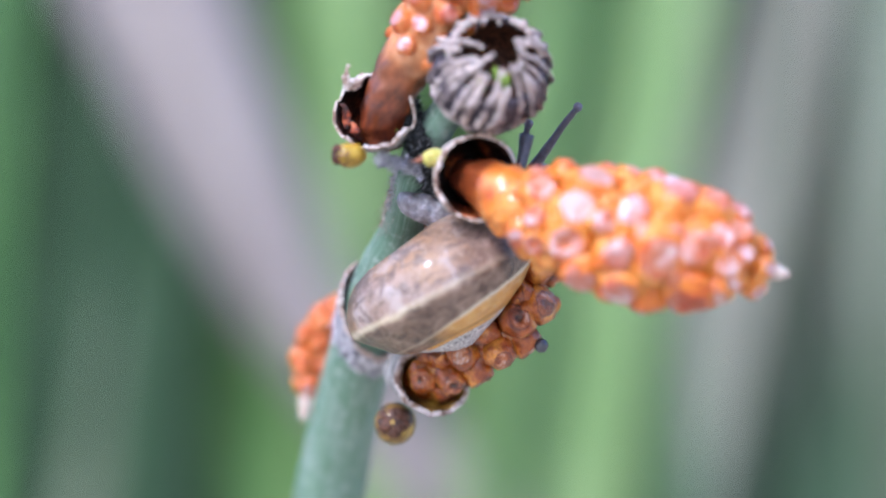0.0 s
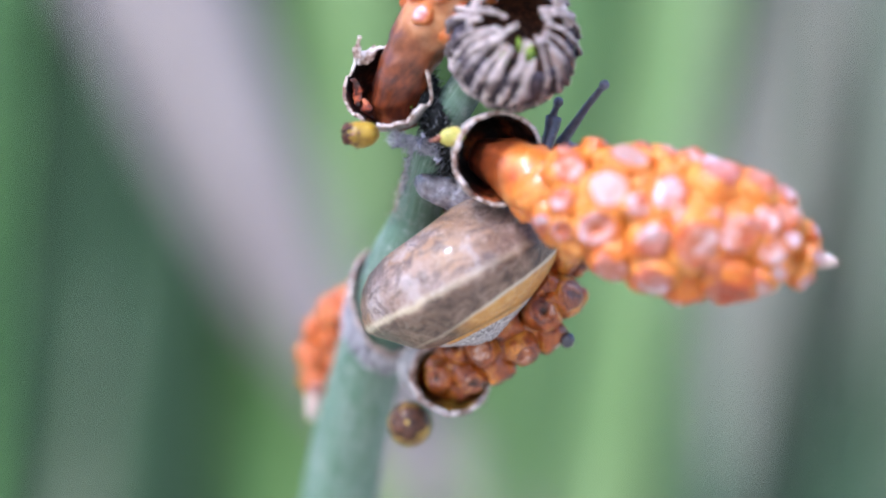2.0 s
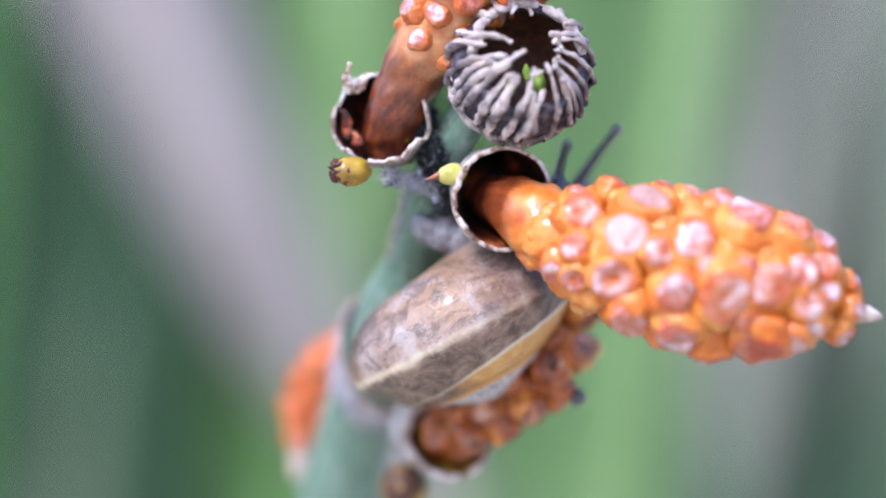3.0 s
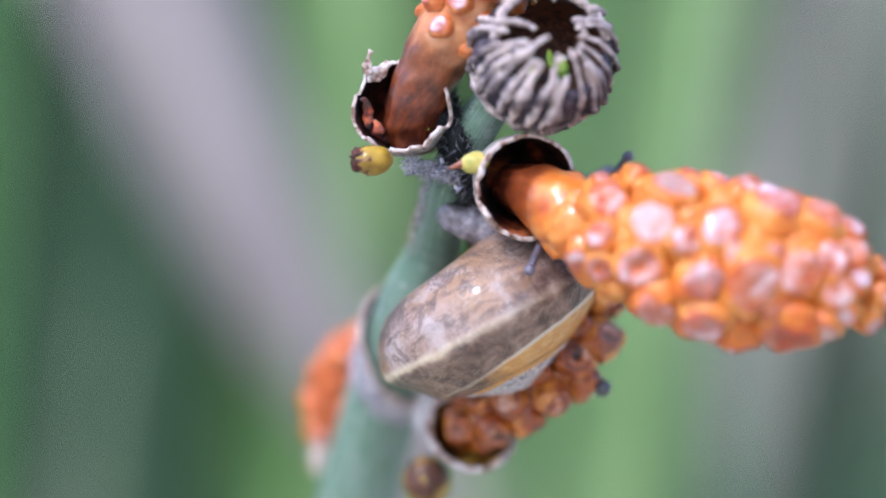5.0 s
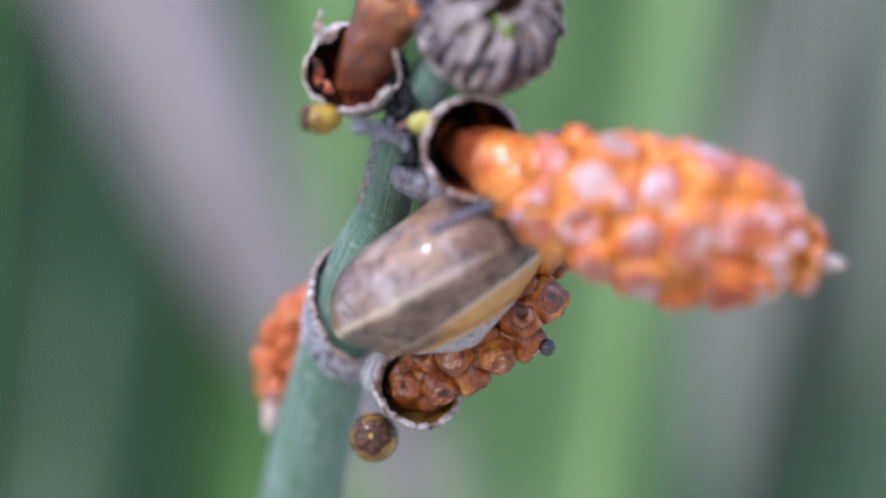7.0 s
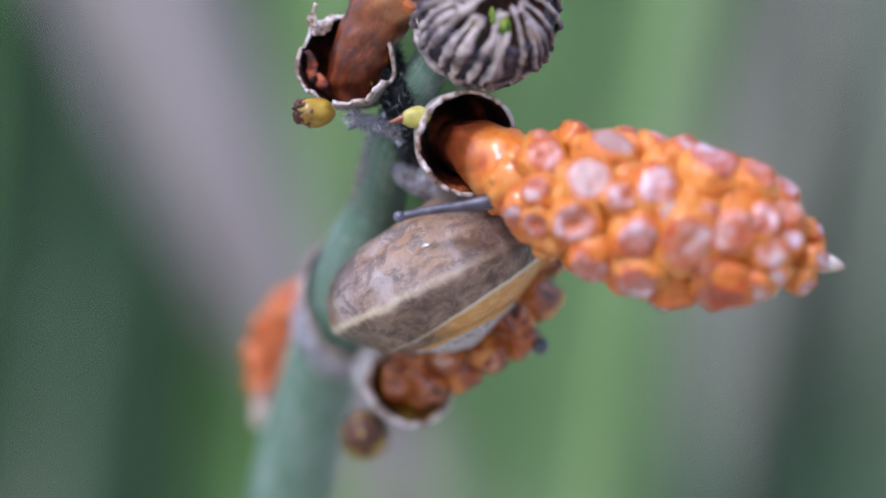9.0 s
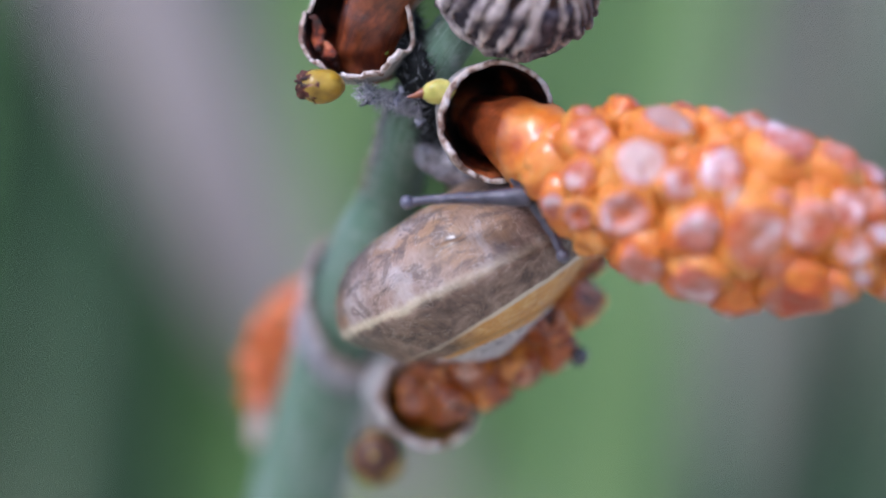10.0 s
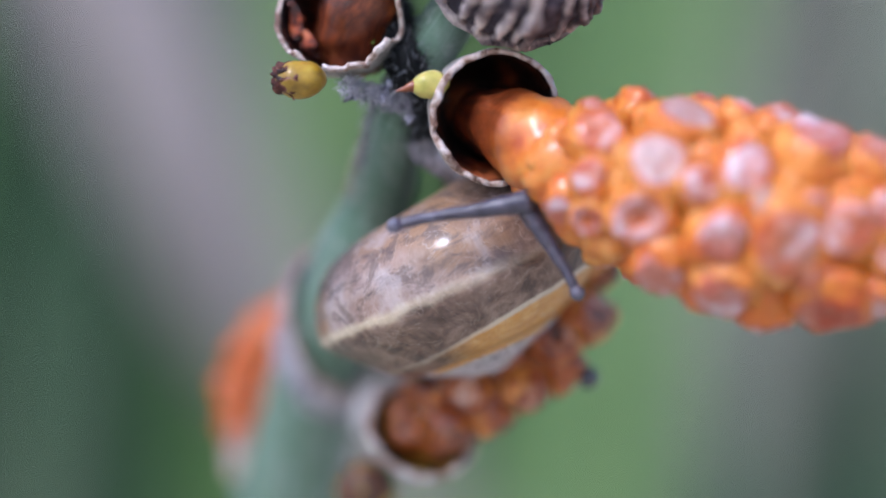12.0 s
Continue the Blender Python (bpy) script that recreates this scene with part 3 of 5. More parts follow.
def background():
    ground()
    hedge()
    blades("fresh_leaves", [(-0.153, 0.55, 0.05, 0.026, 10, 0.007), (-0.04, 0.63, 0.05, 0.03, 12, 0.014), (0.035, 0.62, 0.06, 0.03, 9, 0.016), (-0.2, 0.72, 0.05, 0.03, 5, 0.02)],
           FRESH, "tall fresh green strap leaves, out of focus", 11)
    blades("young_leaves", [(0.045, 0.57, 0.06, 0.022, 8, 0.012), (0.02, 0.7, 0.0, 0.02, 4, 0.012), (-0.024, 0.6, 0.02, 0.022, 4, 0.008), (-0.03, 0.55, 0.05, 0.024, 8, 0.009), (0.065, 0.58, 0.03, 0.02, 4, 0.010)],
           YOUNG, "light yellow-green strap leaves, out of focus", 12)
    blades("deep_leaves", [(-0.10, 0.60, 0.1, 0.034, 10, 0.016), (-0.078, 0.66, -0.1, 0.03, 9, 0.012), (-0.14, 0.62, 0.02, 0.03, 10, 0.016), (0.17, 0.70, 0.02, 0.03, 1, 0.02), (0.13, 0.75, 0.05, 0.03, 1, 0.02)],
           DEEP, "deep green strap leaves, shade put into their colour", 13)
    blades("mid_leaves", [(-0.16, 0.95, 0.03, 0.05, 5, 0.03), (-0.09, 0.92, 0.02, 0.05, 7, 0.025), (-0.02, 0.95, 0.0, 0.05, 5, 0.03), (0.07, 0.95, 0.0, 0.05, 7, 0.03), (0.13, 0.8, 0.0, 0.04, 7, 0.02), (0.105, 0.59, 0.04, 0.02, 6, 0.03), (0.15, 0.6, 0.0, 0.022, 6, 0.03), (0.2, 0.95, 0.0, 0.05, 7, 0.04)],
           MID, "mid-green strap leaves further back, out of focus", 16)
    blades("dull_leaves", [(0.125, 0.68, 0.05, 0.03, 6, 0.02), (0.16, 0.58, 0.1, 0.03, 7, 0.024)],
           DULL, "dull grey-green strap leaves, out of focus", 14)
    blades("withered_leaves", [(0.085, 0.56, 0.18, 0.018, 4, 0.028), (0.12, 0.57, -0.12, 0.018, 4, 0.03), (0.15, 0.6, 0.15, 0.02, 3, 0.03)], PALEDEAD, "withered pale grey strap leaves, out of focus", 19)
    blades("tan_leaves", [(0.083, 0.57, 0.08, 0.018, 6, 0.024), (0.12, 0.60, 0.05, 0.018, 4, 0.03)], TAN, "withered tan strap leaves, out of focus", 15)
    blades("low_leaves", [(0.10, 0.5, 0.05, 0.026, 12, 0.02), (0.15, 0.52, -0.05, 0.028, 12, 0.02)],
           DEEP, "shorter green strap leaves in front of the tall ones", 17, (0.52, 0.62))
    # Pale leaves added to imitate round out-of-focus highlights behind the plant.
    blades("broad_leaves", [(0.10, 0.8, 0.1, 0.05, 2, 0.02), (0.155, 0.72, 0.2, 0.05, 2, 0.02), (-0.125, 0.8, -0.1, 0.05, 2, 0.02), (-0.09, 0.85, 0.1, 0.05, 2, 0.02)],
           DULL, "broad grey-green leaves standing in for blurred highlights", 18, (0.6, 0.68))
    blades("low_broad_leaves", [(-0.118, 0.6, 0.0, 0.036, 3, 0.006), (-0.10, 0.62, 0.1, 0.036, 2, 0.006)], DULL, "low broad grey-green leaves in the shade", 20, (0.585, 0.612))
    line = curve([(250, 560, -600, 12), (70, 530, -190, 14), (-4, 510, -73, 15), (-44, 500, -19, 17), (-56, 498, 7, 20), (-86, 495, 76, 26), (-150, 490, 220, 26), (-230, 490, 420, 12)], 10)
    v, f, uv = tube(line, 20, 2.0, 0.03, 0.35)
    ob = make("withered_leaf_stalk", v, f, DEAD, uvs=uv)
    ob.location = (0, 0, HIGH)
    tagged(ob, "broad withered grey-mauve leaf stalk leaning across", "leaf stalk")
    rib = line[4:-4].copy()
    rib[:, 1] -= rib[:, 3] * 0.34
    rib[:, 3] *= 0.16
    v, f, uv = tube(rib, 10, 0.6, 0.05)
    make("midrib", v, f, TAN, ob, "raised tan midrib")


# ---------- the plant ----------
plant = new("seed_plant")
plant.location = (-0.04, 0.06, 0)
tagged(plant, "green reed-like plant with orange knobbly seed spikes in dry husks", "plant")
OFFSET = Vector((0.04, -0.06, HIGH))


def part(name, v, f, mats, label="", slots=None, uvs=None, smooth=True):
    ob = make(name, v, f, mats, plant, label, slots, uvs, smooth=smooth)
    ob.location = OFFSET
    return ob


def knob_meshes(kind):
    """Knob shapes whose scar has a radius of 1 mm: a flat pale scar, a mottled uneven one, a ring round a pit, and a plain swelling."""
    tops = {"pale": [(1.04, 0.60), (0.98, 0.61), (0.62, 0.66), (0.3, 0.68)],
            "mottled": [(1.02, 0.62), (0.90, 0.70), (0.72, 0.74), (0.48, 0.78), (0.24, 0.78)],
            "ring": [(1.06, 0.60), (0.96, 0.64), (0.82, 0.68), (0.66, 0.68), (0.46, 0.60), (0.28, 0.46), (0.12, 0.42)],
            "plain": [(1.08, 0.60), (0.82, 0.76), (0.5, 0.86), (0.22, 0.90)]}
    out = {}
    for style, top in tops.items():
        out[style] = []
        for n in range(4):
            low = [(1.30, -1.7), (1.42, -1.0), (1.49, -0.5), (1.46, -0.12), (1.36, 0.18), (1.22, 0.40), (1.12, 0.53)]
            v, f, s = lathe([(r, h, 0) for r, h in low + top], 22, 0.16, 40 + n + 7 * len(top))
            grow = 0.16 if style == "pale" else 0.26
            v = [tuple(Vector(q) * (1 + grow * noise.noise(Vector(q) * 1.1 + Vector((n * 7.3, len(top), 0))) + 0.5 * grow * noise.noise(Vector(q) * 3.1 + Vector((n * 3.1, 0, 0))))) for q in v]
            me = bpy.data.meshes.new("knob")
            me.from_pydata([tuple(c * MM for c in q) for q in v], [], f)
            me.materials.append(KNOBMATS[kind][style])
            me.polygons.foreach_set("use_smooth", [True] * len(me.polygons))
            out[style].append(me)
    return out


KNOBS = {"fresh": knob_meshes("fresh"), "tan": knob_meshes("tan"), "red": knob_meshes("red"), "dry": knob_meshes("dry")}
MIX = {"tan": ["pale"] * 4 + ["mottled"] * 2 + ["ring"] * 2, "fresh": ["mottled"] * 6 + ["ring", "pale"], "red": ["mottled", "plain", "ring"], "dry": ["ring"] * 5 + ["mottled"] * 3 + ["plain"]}


# knobs on the open side of the large spike: share of its length, degrees up round it, radius of the scar in mm
FRONT = {
    "pale": [(0.474, 14, 1.63), (0.488, 55, 1.5), (0.657, 5, 0.95)],
    "mottled": [(0.33, 45, 1.1), (0.352, -41, 1.05), (0.396, -6, 1.1), (0.600, -20, 1.5), (0.517, -54, 1.6), (0.736, 8, 1.0), (0.76, -38, 1.15), (0.93, 10, 0.85), (0.93, -30, 0.85), (0.58, 80, 1.1), (0.38, 28, 1.65), (0.616, 23, 1.55), (0.546, 7, 1.2), (0.517, 86, 1.28), (0.657, 72, 1.46), (0.724, 54, 1.75), (0.82, 55, 1.4), (0.862, 18, 1.4), (0.80, -1, 1.75),
                (0.698, -14, 2.0), (0.616, -54, 1.8), (0.684, -84, 1.8), (0.809, -62, 1.95), (0.889, -50, 1.4), (0.396, 80, 1.08), (0.885, 62, 1.05), (0.905, 38, 1.2), (0.90, -8, 1.2)],
    "ring": [(0.474, -23, 1.6), (0.405, -36, 1.1)],
    "plain": [(0.616, 60, 1.4), (0.425, -66, 1.4), (0.700, 28, 1.2), (0.546, 37, 1.1), (0.436, -5, 1.0), (0.414, 22, 1.0), (0.315, -7, 1.45), (0.785, 21, 1.0),
              (0.36, 72, 1.2), (0.31, -36, 1.4), (0.31, 20, 1.3), (0.37, -66, 1.3), (0.44, 72, 1.2), (0.94, 50, 0.8)],
}


def spike(rows, kind, knob, start, label, seed, pale_tip=1.0, sub=12, brown=None, front=None, loose=1.0):
    """A knobbly spike along rows of x, y, z, r (outer radius); knobs of that radius begin at the share start of its length."""
    rng = random.Random(seed)
    line = curve(rows, sub)
    dist = np.r_[0, np.cumsum(np.linalg.norm(np.diff(line[:, :3], axis=0), axis=1))]
    length = dist[-1]
    core = line.copy()
    mask = np.clip((dist / length - start) / 0.1, 0, 1)
    sunk = {"fresh": 0.9, "tan": 0.7}.get(kind, 0.66)
    core[:, 3] = line[:, 3] - mask * knob * sunk * line[:, 3] / max(line[:, 3])
    core[:, 3] = np.maximum(core[:, 3], 0.25)
    v, f, uv = tube(core, 28, 0.35, 0.7, 1.0, seed)
    n = len(core)
    uv = [(float(np.interp(u * n, range(n), dist)) / ((brown or start) * length), w) for u, w in uv]
    slots = [0] * ((n - 1) * 28) + [0] * 28 + [1 if pale_tip else 0] * 28
    ob = part("seed_spike", v, f, [{"fresh": CORE, "tan": TANCORE, "red": RED, "dry": DRY}[kind], TIP], label, slots, uv)
    tan, sid, up = frames(core)

    def knob_at(c, i, way, size, j, style, proud=0.3):
        out = c[3] + proud - size * 0.66
        o = new("knob", rng.choice(KNOBS[kind][style]))
        o.parent = ob
        m = aim(np.array(c[:3]) + way * out + tan[i] * j, way, rng.uniform(0, 6.28))
        o.matrix_local = m @ Matrix.Diagonal((size * rng.uniform(0.9, 1.12), size * rng.uniform(0.9, 1.12), size * rng.uniform(0.9, 1.15), 1))

    for style, places in (front or {}).items():
        for share, deg, size in places:
            share -= 0.028
            c = [np.interp(share * length, dist, line[:, k]) for k in range(4)]
            i = int(np.argmin(abs(dist - share * length)))
            near = np.array((0, -1.0, 0)) + tan[i] * tan[i][1]
            near /= np.linalg.norm(near)
            way = near * math.cos(radians(deg)) + np.cross(tan[i], -near) * math.sin(radians(deg)) + tan[i] * 0.12
            knob_at(c, i, way / np.linalg.norm(way), size * (1.0 if style == "plain" else 1.1), 0.0, style, (-0.45 if style == "plain" else 0.4) + (0.4 if abs(deg) > 50 else 0.0))
    s, ring, most = start * length + knob * 0.5, 0, max(line[:, 3])
    while s < length - knob * 0.1:
        c = [np.interp(s, dist, line[:, k]) for k in range(4)]
        here = knob * (0.2 + 0.8 * c[3] / most)
        i = int(np.argmin(abs(dist - s)))
        count = max(3, round(2 * math.pi * max(c[3] - here * 0.4, 0.5) / (here * 2.15 * loose)))
        for k in range(count):
            a = 2 * math.pi * (k + 0.5 * (ring % 2)) / count + rng.uniform(-0.2, 0.2)
            lean = rng.uniform(0.05, 0.3) + (0.6 if s > length - 2 * knob else 0)
            way = sid[i] * math.cos(a) + up[i] * math.sin(a) + tan[i] * lean
            way = way / np.linalg.norm(way)
            j = rng.uniform(-0.5, 0.5) * here * 0.5
            size = here * rng.uniform(0.84, 1.16)
            near_end = bool(front) and s > length - 2.2 * knob
            if near_end:
                size *= 0.82
            if front and way[1] < 0.05 and s < length - 2 * knob:
                continue
            knob_at(c, i, way, size / 1.45, j, rng.choice(MIX[kind]), -0.25 if near_end else {"red": -0.2, "tan": 0.4}.get(kind, 0.3))
        s += here * 1.58 * loose
        ring += 1
    if pale_tip:
        end, t = line[-1], tan[-1]
        tv, tf, tu = tube(curve([(*(end[:3] - t * 0.4 * pale_tip), 0.75 * pale_tip), (*(end[:3] + t * 0.6 * pale_tip), 0.55 * pale_tip), (*(end[:3] + t * 1.6 * pale_tip), 0.2 * pale_tip)], 4), 12, 0.2, 2.0)
        o = make("withered_tip", tv, tf, TIP, ob, "pale withered tip")
    return ob


def husk(base, mouth, way, r0, r1, label, seed, rag=0.5, seg=72, thick=0.42, lining=None):
    """An open cup of dry husk from a point at its base to its mouth, with a ragged pale rim."""
    b, m, w = Vector(base), Vector(mouth), Vector(way).normalized()
    side = w.cross(Vector((0, 0, 1))).normalized()
    upv = side.cross(w)
    verts, faces, slots = [], [], []
    rows = 12
    for layer in range(2):
        for i in range(rows + 1):
            t = i / rows
            bend = b.lerp(m, t)
            # the tube leaves the node and swings round to its mouth
            for k in range(seg):
                a = 2 * math.pi * k / seg
                rr = r0 + (r1 - r0) * math.sin(t * math.pi / 2) ** 0.8
                rr *= 1 + 0.06 * noise.noise(Vector((math.cos(a) * 1.5, math.sin(a) * 1.5, t * 3 + seed)))
                if layer:
                    rr = max(0.1, rr - thick - 0.15 * (1 - t) - 0.16 * noise.noise(Vector((math.cos(a) * 6, math.sin(a) * 6, seed)))) if i else 0.2
                lift = rag * t ** 3 * (noise.noise(Vector((math.cos(a) * 2.2, math.sin(a) * 2.2, seed))) * 1.6
                                       + 0.5 * noise.noise(Vector((math.cos(a) * 9, math.sin(a) * 9, seed + 5))))
                lift += 0.45 * t ** 6 * noise.noise(Vector((math.cos(a) * 24, math.sin(a) * 24, seed + 8)))
                q = bend + (side * math.cos(a) + upv * math.sin(a)) * rr + w * lift
                if layer and i == 0:
                    q = q + w * 0.5
                verts.append(tuple(q))
    n = (rows + 1) * seg
    for layer in range(2):
        for i in range(rows):
            for k in range(seg):
                j = (k + 1) % seg
                a = layer * n + i * seg
                q = (a + k, a + j, a + seg + j, a + seg + k)
                faces.append(q if not layer else q[::-1])
                slots.append((1 if i >= rows - 1 else 0) if not layer else 2)
    top0, top1 = rows * seg, n + rows * seg
    for k in range(seg):
        j = (k + 1) % seg
        faces.append((top0 + k, top0 + j, top1 + j, top1 + k))
        slots.append(1)
    verts.append(tuple(b))
    faces += [(len(verts) - 1, (k + 1) % seg, k) for k in range(seg)]
    slots += [0] * seg
    verts.append(tuple(b + w * 0.5))
    faces += [(len(verts) - 1, n + k, n + (k + 1) % seg) for k in range(seg)]
    slots += [2] * seg
    return part("husk", verts, faces, [HUSK, HUSKRIM, lining or HUSKIN], label, slots)


def hairs(name, place, count, length, thick, mat, seed, label):
    """Many fine tapering hairs; place(rng) gives a root and a way."""
    rng = random.Random(seed)
    verts, faces = [], []
    for _ in range(count):
        root, way = place(rng)
        root, way = Vector(root), Vector(way).normalized()
        L = length * rng.uniform(0.5, 1.3)
        side = way.orthogonal().normalized()
        oth = way.cross(side)
        droop = Vector((rng.uniform(-1, 1), rng.uniform(-1, 1), rng.uniform(-1, 1))) * 0.35 * L
        n0 = len(verts)
        for t in (0, 0.5):
            c = root + way * L * t + droop * t * t
            for a in (0, 2.09, 4.19):
                verts.append(tuple(c + (side * math.cos(a) + oth * math.sin(a)) * thick * (1 - t)))
        verts.append(tuple(root + way * L + droop))
        for k in range(3):
            j = (k + 1) % 3
            faces.append((n0 + k, n0 + j, n0 + 3 + j, n0 + 3 + k))
            faces.append((n0 + 3 + k, n0 + 3 + j, n0 + 6))
    ob = part(name, verts, faces, mat, label)
    return tagged(ob, kind="stuff")


def seed_head(centre, radius, way):
    """A hollow round head: a dark cup closed in by pale fingers of fibre that leave an opening."""
    c, w = np.array(centre, float), np.array(Vector(way).normalized())
    side = np.cross(w, (0, 0, 1)); side /= np.linalg.norm(side)
    upv = np.cross(side, w)

    def at(polar, a, r):
        return c + r * (w * math.cos(polar) + (side * math.cos(a) + upv * math.sin(a)) * math.sin(polar))
    seg, rows, verts, faces = 40, 14, [], []
    for layer, r in ((0, radius * 0.95), (1, radius * 0.84)):
        for i in range(rows + 1):
            for k in range(seg):
                a = 2 * math.pi * k / seg
                start = 1.02 + 0.12 * noise.noise(Vector((math.cos(a) * 2, math.sin(a) * 2, 7)))
                polar = start + (math.pi - 0.02 - start) * i / rows
                verts.append(tuple(at(polar, a, r * (1 + 0.03 * noise.noise(Vector((math.cos(a) * 3, math.sin(a) * 3, polar * 3)))))))
    n = (rows + 1) * seg
    slots = []
    for layer in range(2):
        for i in range(rows):
            for k in range(seg):
                j = (k + 1) % seg
                a = layer * n + i * seg
                q = (a + k, a + seg + k, a + seg + j, a + j)
                faces.append(q if not layer else q[::-1])
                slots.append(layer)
    for k in range(seg):
        faces.append((k, (k + 1) % seg, n + (k + 1) % seg, n + k))
        slots.append(0)
    # The hollow's shade is put into the dark colour of the inner layer.
    ob = part("seed_head", verts, faces, [DARKFIBRE, PIT], "round hollow head of grey dried fibres, inside coloured dark for shade", slots)
    rng = random.Random(21)
    count = 30
    for k in range(count):
        a = 2 * math.pi * (k + rng.uniform(-0.3, 0.3)) / count
        below = math.sin(a) < 0.3
        tip = rng.uniform(0.28, 0.80) if below else rng.uniform(0.74, 0.96)
        if rng.random() < 0.2:
            tip = min(tip + 0.25, 1.15)
        pts, wig = [], rng.uniform(-0.24, 0.08)
        thick = rng.uniform(0.25, 0.39)
        for s in range(6):
            t = s / 5
            polar = 1.95 + (tip - 1.95) * t
            pts.append((*at(polar, a + wig * t * t * 1.6, radius * (0.99 + 0.05 * rng.uniform(-1, 1)) - (0.5 * t ** 4)), thick * (0.75 + 0.5 * math.sin(t * 2.6)) * (1 if t < 0.95 else 0.8)))
        v, f, uv = tube(curve(pts, 4), 10, 0.42, 1.1, 0.6, k)
        make("fibre", v, f, FIBRE, ob, uvs=uv)
        # torn tips: one or two short pale prongs
        end, before = np.array(pts[-1][:3]), np.array(pts[-2][:3])
        for _ in range(rng.choice((1, 2, 2, 3)) if below else rng.choice((0, 1))):
            d = (end - before) / np.linalg.norm(end - before) + np.array([rng.uniform(-0.9, 0.9) for _ in range(3)])
            d = d / np.linalg.norm(d) * rng.uniform(0.5, 1.1)
            v, f, uv = tube(curve([(*(end - d * 0.2), thick * 0.7), (*(end + d * 0.5), thick * 0.62), (*(end + d), thick * 0.45)], 3), 8, 0.25, 1.6, 0.9, k)
            make("fibre_tip", v, f, FIBRETIP, ob, uvs=uv)
    # a knotted rim where the fingers spring from the cup
    ring = [(*at(1.98, 2 * math.pi * k / 48, radius * 0.97), 0.5 + 0.2 * noise.noise(Vector((k * 0.9, 0, 0)))) for k in range(49)]
    v, f, uv = tube(np.array(ring), 8, 0.4, 1.5)
    make("fibre_rim", v, f, FIBRE, ob, "knotted rim of dry fibre")
    lip = [(*at(1.0 + 0.06 * noise.noise(Vector((k * 0.7, 3, 0))), math.pi * (0.02 + 0.96 * k / 30), radius * 0.92), 0.42 + 0.22 * noise.noise(Vector((k * 1.3, 0, 4)))) for k in range(31)]
    v, f, uv = tube(np.array(lip), 8, 0.35, 1.7)
    make("cup_lip", v, f, FIBRETIP, ob, "ragged cream lip of the cup")
    for (p, a, r, s) in ((0.75, 4.3, 0.55, 1.0), (0.9, 5.3, 0.6, 0.85), (0.5, 4.7, 0.4, 0.7)):
        q = at(p, a, radius * r)
        v, f, uv = tube(curve([(*(q - upv * s), 0.3), (*q, 0.55 * s), (*(q + upv * s * 1.2), 0.2)], 4), 8, 0.2, 1.0)
        make("green_shoot", v, f, MOSS, ob, "bright green shoot inside")
    return ob


def bud(centre, way, length, r, label, star=False, crown=True, spread=0.98, skin=None, scales=None):
    """A round bud with a dry brown crown of scales at its far end."""
    w = np.array(Vector(way).normalized())
    c = np.array(centre, float)
    rows = [(*(c - w * length * 0.5), r * 0.35), (*(c - w * length * 0.3), r * 0.86), (*c, r), (*(c + w * length * 0.3), r * 0.86), (*(c + w * length * 0.48), r * 0.45)]
    v, f, uv = tube(curve(rows, 5), 20, 0.12, 1.0)
    ob = part("bud", v, f, skin or YELLOW, label, uvs=uv)
    side = np.array(Vector(w).orthogonal().normalized())
    oth = np.cross(w, side)
    rng = random.Random(int(abs(c[0]) * 100))
    for k in range(9 if crown else 0):
        a = 2 * math.pi * k / 9 + rng.uniform(-0.2, 0.2)
        d = side * math.cos(a) + oth * math.sin(a)
        reach = spread if star else 0.75
        p0 = c + w * length * 0.5 + d * r * 0.1
        p1 = c + w * length * (0.42 if star else 0.5) + d * r * 0.55
        p2 = c + w * length * (0.62 - 0.45 * spread if star else 0.62) + d * r * reach * rng.uniform(0.8, 1.12)
        v, f, uv = tube(curve([(*p0, r * 0.2), (*p1, r * 0.27), (*p2, r * 0.12)], 4), 8, 0.6, 2.4, 0.45, k)
        make("scale", v, f, scales or CRUST, ob)
    return ob


